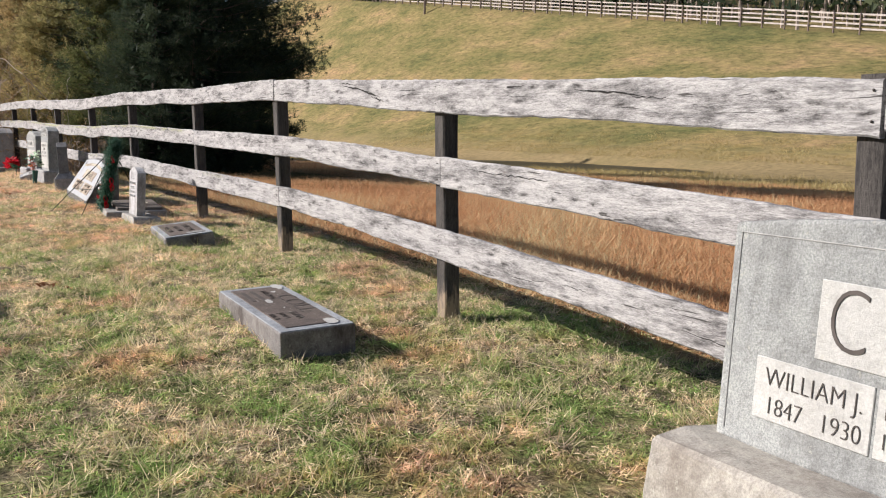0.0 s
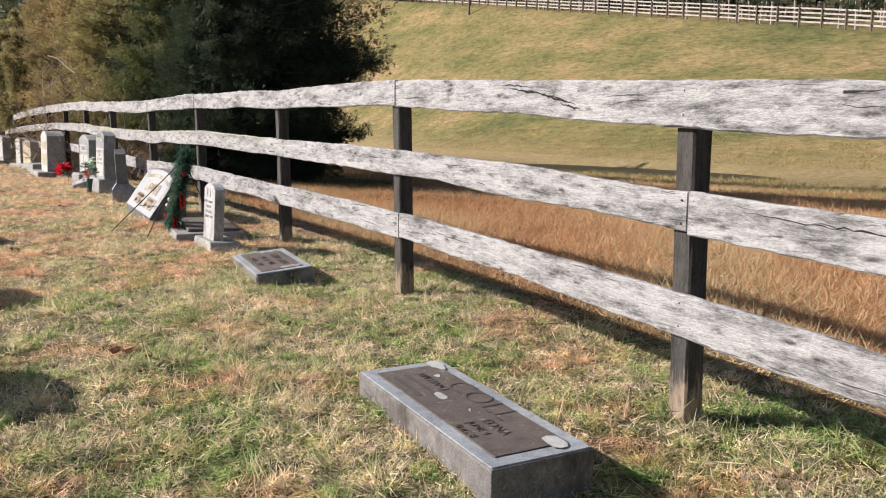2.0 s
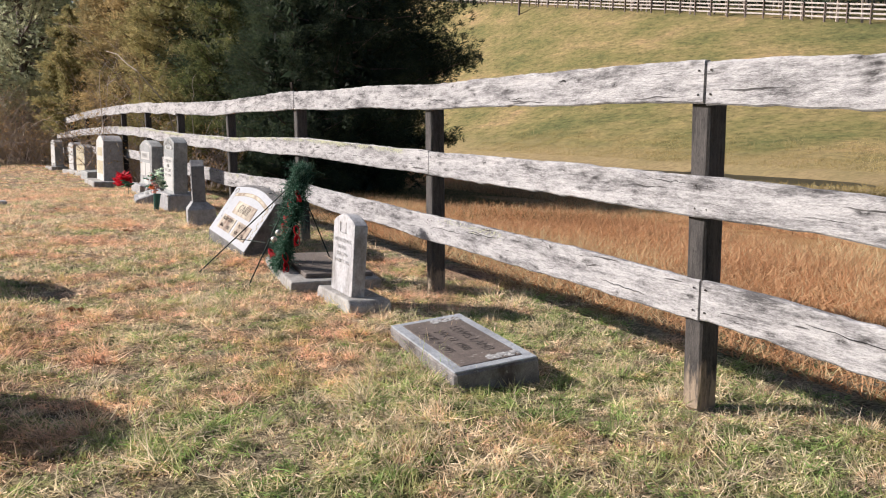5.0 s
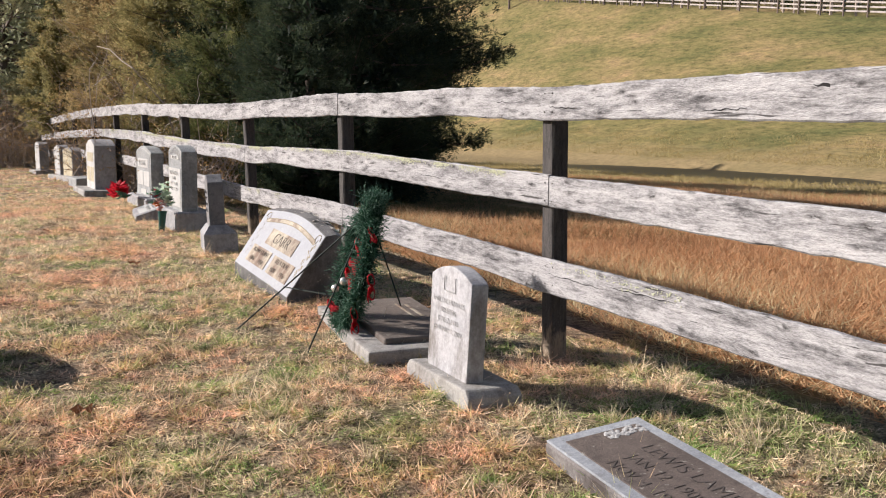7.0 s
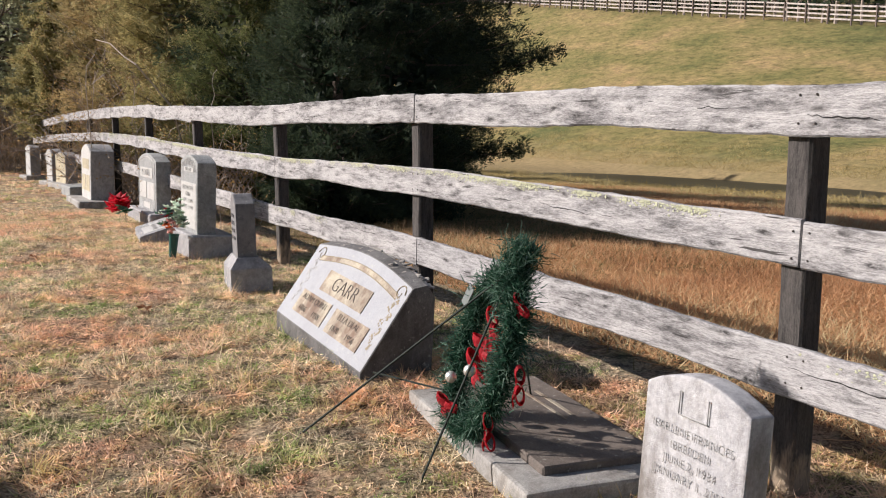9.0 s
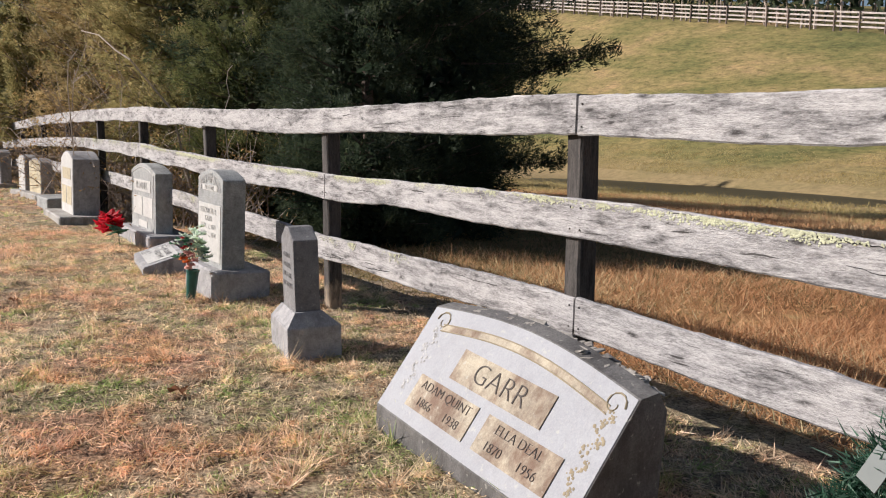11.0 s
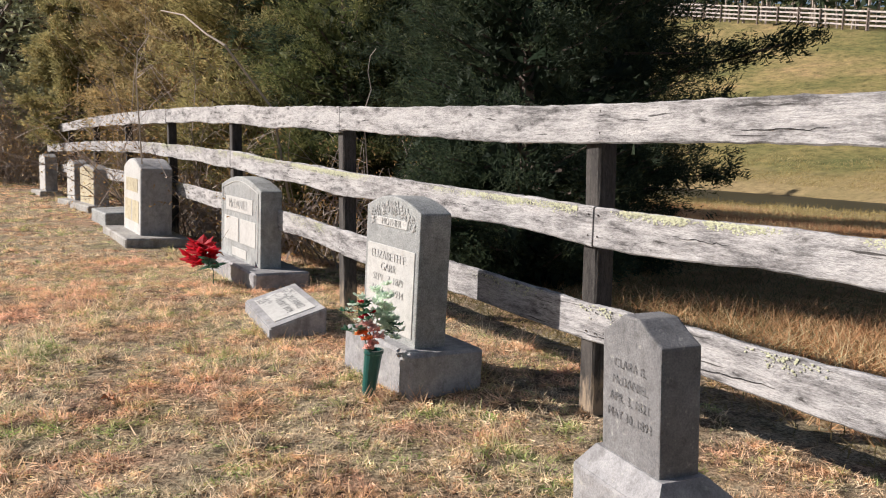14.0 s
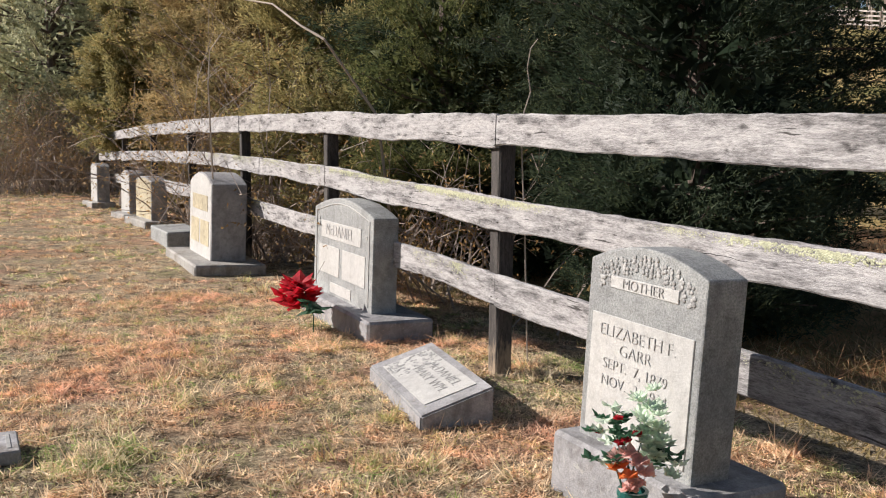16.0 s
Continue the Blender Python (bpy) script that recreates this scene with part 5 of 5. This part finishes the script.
def thicket(x, y, rx, ry, height, stems, seed, leafy, leaf, label):
    r_ = random.Random(seed)
    z0 = gz(x, y)
    g = thing("shrub_thicket", pose(x, y, z0), label, "shrub", "brush along the fence", "stuff")
    bm = bmesh.new()
    tips = []
    for i in range(stems):
        px, py = r_.gauss(0, rx * 0.5), r_.gauss(0, ry * 0.5)
        base = Vector((px, py, gz(x + px, y + py) - z0 - 0.05))
        d = Vector((r_.gauss(0, 0.35), r_.gauss(0, 0.35), 1)).normalized()
        ln = height * r_.uniform(0.45, 1.05)
        pts = [base]
        for k in range(4):
            d = (d + Vector((r_.gauss(0, 0.22), r_.gauss(0, 0.22), -0.10 * k))).normalized()
            pts.append(pts[-1] + d * ln / 4)
        tube_into(bm, pts, r_.uniform(0.006, 0.014), 0.003, 3)
        for k in range(5):
            q = pts[r_.randint(1, 4)]
            e = (d + Vector((r_.gauss(0, 0.9), r_.gauss(0, 0.9), r_.gauss(0.1, 0.5)))).normalized()
            l2 = ln * r_.uniform(0.15, 0.4)
            q2 = q + e * l2 * 0.5 + Vector((0, 0, 0.03))
            q3 = q + (e + Vector((0, 0, r_.uniform(-0.5, 0.2)))) * l2
            tube_into(bm, [q, q2, q3], 0.004, 0.002, 3)
            tips += [q2, q3, (q2 + q3) / 2]
    part("twigs", bm, TWIG, g)
    if leafy:
        nr = np.random.default_rng(seed)
        p = np.array([tuple(t) for t in tips])
        p = np.repeat(p, leafy, 0) + nr.normal(0, 0.09, (len(p) * leafy, 3))
        n = len(p)
        part("leaves", blades("leaves", p, nr.normal(size=(n, 3)) + np.array([0, 0, -0.2]), nr.uniform(0.025, 0.06, n), nr.uniform(0.012, 0.024, n), nr.random(n), nr, 0.0), leaf, g)
    return g


thicket(2.9, 19.8, 0.7, 2.2, 1.3, 110, 31, 2, RUSSET_LEAF, "tangled bare brown briars behind the fence")
thicket(2.7, 24.0, 0.9, 2.4, 2.5, 210, 32, 3, RUSSET_LEAF, "russet and bare brush leaning over the fence")
thicket(3.2, 24.6, 1.0, 1.6, 3.8, 90, 33, 6, RUSSET_LEAF, "tall tan-leaved saplings in the thicket")
thicket(0.4, 34.2, 2.8, 1.6, 2.4, 330, 34, 3, RUSSET_LEAF, "grey bare brush closing the end of the graveyard")
thicket(-2.6, 36.0, 3.0, 1.6, 3.0, 260, 35, 2, RUSSET_LEAF, "grey bare brush at the wood edge")
thicket(2.2, 21.4, 0.35, 0.7, 0.8, 90, 36, 0, RUSSET_LEAF, "dry grey twig heap against the bottom rail")

# single pale dead branches
g = thing("dead_branch", pose(2.55, 20.5, gz(2.55, 20.5)), "pale bare arching dead branch in the brush", "branch")
z0 = gz(2.55, 20.5)
part("branch", tube([(0.1, -1.8, 0.0), (0.05, -1.9, 0.5), (-0.25, -2.3, 1.9 - z0), (-0.69, -2.4, 2.40 - z0), (-0.80, -2.22, 2.50 - z0), (-0.92, -1.9, 2.68 - z0), (-1.05, -1.55, 2.75 - z0)], 0.014, 0.006, 5), PALE_TWIG, g)
part("branch", tube([(-0.945, 0.1, 0.0), (-0.995, 0.05, 1.0), (-1.045, -0.030, 2.204 - z0), (-1.029, -0.030, 2.512 - z0), (-0.898, 0.047, 2.696 - z0)], 0.01, 0.004, 5), PALE_TWIG, g)
g = thing("weed_stalk", pose(2.4, 16.3, gz(2.4, 16.3)), "thin pale dead weed stalk behind the top rail", "weed")
z0 = gz(2.4, 16.3)
part("stalk", tube([(0.02, -0.1, 0.0), (-0.03, -0.1, 0.7), (-0.075, -0.1, 1.2), (-0.09, -0.1, 1.8 - z0), (-0.03, -0.1, 1.98 - z0), (-0.055, -0.1, 2.1 - z0), (-0.04, -0.1, 2.2 - z0), (0.0, -0.1, 2.25 - z0)], 0.005, 0.003, 5), PALE_TWIG, g)

# ---- hillside beyond: paddock fence, pole, road, woods ----
hill_fence = thing("paddock_fence", pose(68, 80, gz(68, 80)), "long weathered four-board paddock fence along the hilltop", "fence")
HI = hill_fence.matrix_world.inverted()
bm_r = [bmesh.new() for _ in range(4)]
ys = [14 + 2.44 * k for k in range(70)]
post_mesh = None
for k, y in enumerate(ys):
    z = gz(68, y)
    if post_mesh is None:
        bm = box(0, 0, 0.74, 0.115, 0.115, 1.9, 0.01)
        post_mesh = bpy.data.meshes.new("post")
        bm.to_mesh(post_mesh)
        bm.free()
        post_mesh.materials.append(FAR_POST)
    ob = new("post", post_mesh)
    ob.parent = hill_fence
    ob.matrix_parent_inverse = HI
    ob.location = (67.86, y, z)
    if k:
        y0, z0 = ys[k - 1], gz(68, ys[k - 1])
        for j, h in enumerate((0.35, 0.75, 1.15, 1.55)):
            p = [(67.95, y0, z0 + h), (67.95, y, z + h), (67.95, y, z + h + 0.15), (67.95, y0, z0 + h + 0.15)]
            q = [(67.99, *c[1:]) for c in p]
            a = [bm_r[j].verts.new(HI @ Vector(c)) for c in p]
            b = [bm_r[j].verts.new(HI @ Vector(c)) for c in q]
            bm_r[j].faces.new(a)
            bm_r[j].faces.new(b[::-1])
            for i in range(4):
                bm_r[j].faces.new((a[i], b[i], b[(i + 1) % 4], a[(i + 1) % 4]))
for b in bm_r:
    part("rail", b, FAR_WOOD, hill_fence)

g = thing("utility_pole", pose(66, 111.3, gz(66, 111.3)), "dark wooden utility pole on the hillside", "pole")
part("shaft", tube([(0, 0, -0.5), (0, 0, 4.5), (0, 0, 9.0)], 0.17, 0.12, 8), FAR_POST, g)

ASPHALT = plain_mat("asphalt", (0.06, 0.06, 0.06), 0.9, 0.3, 2)
bm = bmesh.new()
prev = None
for y in range(-40, 260, 6):
    pair = [bm.verts.new((xx, y, gz(xx, y) + 0.05)) for xx in (72.0, 77.5)]
    if prev:
        bm.faces.new((prev[0], prev[1], pair[1], pair[0]))
    prev = pair
tagged(part("road", bm, ASPHALT), "grey asphalt road along the hilltop", "road", kind="structure")

# far wood behind the road
r_ = np.random.default_rng(77)
bm = bmesh.new()
P, D = [], []
for i in range(420):
    x, y = r_.uniform(84, 120), r_.uniform(10, 230)
    z, h = gz(x, y), r_.uniform(10, 17)
    tube_into(bm, [Vector((x, y, z - 0.3)), Vector((x + r_.normal(0, 0.3), y + r_.normal(0, 0.3), z + h * 0.5)), Vector((x + r_.normal(0, 0.5), y, z + h))], r_.uniform(0.1, 0.22), 0.04, 5)
    k = 60
    P.append(np.stack([x + r_.normal(0, 1.6, k), y + r_.normal(0, 1.6, k), z + h * r_.uniform(0.15, 1.0, k)], 1))
g = thing("far_wood", pose(100, 100, gz(100, 100)), "dark bare woodland of thin trunks beyond the road", "woods", kind="stuff")
ob = part("trunks", bm, TWIG, g)
ob.matrix_parent_inverse = g.matrix_world.inverted()
P = np.concatenate(P)
n = len(P)
ob = part("foliage", blades("foliage", P, r_.normal(size=(n, 3)), r_.uniform(0.8, 1.8, n), r_.uniform(0.4, 0.9, n), r_.random(n), r_, 0.1), CEDAR_DARK, g)
ob.matrix_parent_inverse = g.matrix_world.inverted()

# trees behind the lawn side, closing the place
for i, (x, y) in enumerate(((-6, 52), (2.5, 50), (-11, 58), (9, 46), (15, 54), (-3, 60), (6, 58))):
    cedar(x, y, 13, 3.6, 50 + i, CEDAR_GREY, "grey-green cedar in the wood edge", 0.6, 110, 40, 9, (0.2, 0.45), 0.45, width=0.09)

# ---- grass ----


def scatter(n, x0, x1, y0, y1, rng_, keep=None):
    p = np.stack([rng_.uniform(x0, x1, n), rng_.uniform(y0, y1, n)], 1)
    if keep is not None:
        p = p[keep(p)]
    return np.concatenate([p, land(p[:, 0], p[:, 1])[:, None]], 1)


r_ = np.random.default_rng(5)
lawn_parts = []
for (n, x0, x1, y0, y1, lmin, lmax, w) in ((500000, -0.7, 3.0, 0.6, 9.0, 0.022, 0.066, 0.0054), (450000, -1.2, 2.8, 9.0, 19.0, 0.02, 0.06, 0.0062), (110000, -1.8, 2.2, 19.0, 34.0, 0.025, 0.06, 0.012)):
    clumps = n // 420
    cl = scatter(clumps, x0, x1, y0, y1, r_)
    clump_h = np.clip(r_.lognormal(0.05, 0.4, clumps), 0.4, 1.8)
    clump_tone = r_.random(clumps)
    seeds = n // 24
    q = r_.integers(0, clumps, seeds)
    c = cl[q].copy()
    c[:, :2] += r_.normal(0, 0.07, (seeds, 2))
    loose = r_.random(seeds) < 0.55
    c[loose] = scatter(int(loose.sum()), x0, x1, y0, y1, r_)
    tuft_h = np.clip(r_.lognormal(-0.15, 0.45, seeds), 0.3, 2.0) * np.where(loose, 0.8, clump_h[q])
    tuft_tone = np.where(loose, r_.random(seeds), 0.6 * clump_tone[q] + 0.4 * r_.random(seeds))
    k = r_.integers(0, seeds, n)
    b = c[k].copy()
    b[:, :2] += r_.normal(0, 0.022, (n, 2))
    b[:, 2] = land(b[:, 0], b[:, 1]) - 0.004
    lean = r_.normal(0, 0.45, (seeds, 2))
    d = np.concatenate([lean[k] + r_.normal(0, 0.55, (n, 2)), np.abs(r_.normal(0.8, 0.3, (n, 1)))], 1)
    ln = r_.uniform(lmin, lmax, n) * tuft_h[k]
    flat = r_.random(n) < 0.18
    d[flat, 2] *= 0.22
    b[flat, 2] += r_.uniform(0.002, 0.022, int(flat.sum()))
    ln[flat] *= 1.1
    sun_bleached = np.where(flat, r_.normal(0.0, 0.14, n), r_.normal(0.0, 0.07, n))
    lawn_parts.append((b, d, ln, np.full(n, w), np.clip(0.8 * tuft_tone[k] + 0.2 * r_.random(n) + sun_bleached, 0, 1)))
for b, d, ln, w, tn in lawn_parts:
    ob = part("lawn_grass", blades("lawn_grass", b, d, ln, w, tn, r_, 0.5), LAWN)
    tagged(ob, "short mown grass, straw-coloured with green tufts", "grass", kind="stuff")

for (n, x0, x1, y0, y1, lmin, lmax, w, mt, lab) in (
        (150000, 3.1, 9.0, 0.5, 14.2, 0.05, 0.2, 0.0065, SEDGE, "rough orange-brown sedge beyond the fence"),
        (60000, 2.9, 9.0, 12.5, 24.0, 0.03, 0.13, 0.007, DULL, "short rough brown grass under the cedar, darkened for its shade"),
        (130000, 8.0, 20.0, 5.0, 32.0, 0.08, 0.24, 0.013, SEDGE, "orange and tan rough field grass"),
        (40000, 17.0, 22.5, 10.0, 60.0, 0.08, 0.22, 0.018, REED, "yellow reeds on the near pond bank"),
        (9000, 22.0, 27.5, 14.0, 50.0, 0.1, 0.4, 0.02, REED, "yellow reeds at the end of the pond"),
        (24000, 35.8, 40.0, 10.0, 70.0, 0.06, 0.2, 0.03, REED, "tawny grass on the far pond bank")):
    b = scatter(n, x0, x1, y0, y1, r_)
    ragged = 1.2 * np.sin(b[:, 0] * 1.7 + np.sin(b[:, 1] * 2.3)) + r_.normal(0, 0.7, n)
    b[:, 1] += np.where(np.minimum(b[:, 1] - y0, y1 - b[:, 1]) < 2.0, ragged, 0)
    b[:, 0] += np.where(x1 - b[:, 0] < 2.0, 0.8 * np.sin(b[:, 1] * 1.3) + np.abs(r_.normal(0, 0.8, n)), 0)
    b[:, 2] = land(b[:, 0], b[:, 1])
    d = r_.normal(0, 0.75, (n, 3))
    d[:, 2] = 1.0
    patch = 0.5 + 0.28 * np.sin(b[:, 0] * 0.9 + 2 * np.sin(b[:, 1] * 0.5)) * np.sin(b[:, 1] * 0.7 + 1.5 * np.sin(b[:, 0] * 0.6))
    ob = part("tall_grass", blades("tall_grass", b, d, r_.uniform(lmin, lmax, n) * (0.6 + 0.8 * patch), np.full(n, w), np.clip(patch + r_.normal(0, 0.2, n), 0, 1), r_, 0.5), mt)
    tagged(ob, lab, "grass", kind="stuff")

# fallen leaves on the lawn
leaf_brown = plain_mat("fallen_oak_leaf", (0.36, 0.15, 0.06), 0.8, 0.3, 40)
for (x, y, a, s) in ((0.62, 5.6, 20, 0.07), (0.72, 5.45, 80, 0.05), (0.35, 8.8, 40, 0.06), (1.0, 12.2, 10, 0.05), (0.5, 14.5, 70, 0.05)):
    bm = bmesh.new()
    c = bm.verts.new((0, 0, 0.012))
    rim = [bm.verts.new((s * (0.75 + 0.35 * (k % 2)) * math.cos(k * math.pi / 7), 0.55 * s * (0.75 + 0.35 * (k % 2)) * math.sin(k * math.pi / 7), 0.012 + 0.012 * math.sin(k * 2.1))) for k in range(14)]
    for k in range(14):
        bm.faces.new((c, rim[k], rim[(k + 1) % 14]))
    ob = part("fallen_leaf", bm, leaf_brown)
    ob.matrix_world = pose(x, y, gz(x, y) + 0.02, 14, 9, a)
    tagged(ob, "curled brown fallen oak leaf on the turf", "leaf", "fallen leaves")
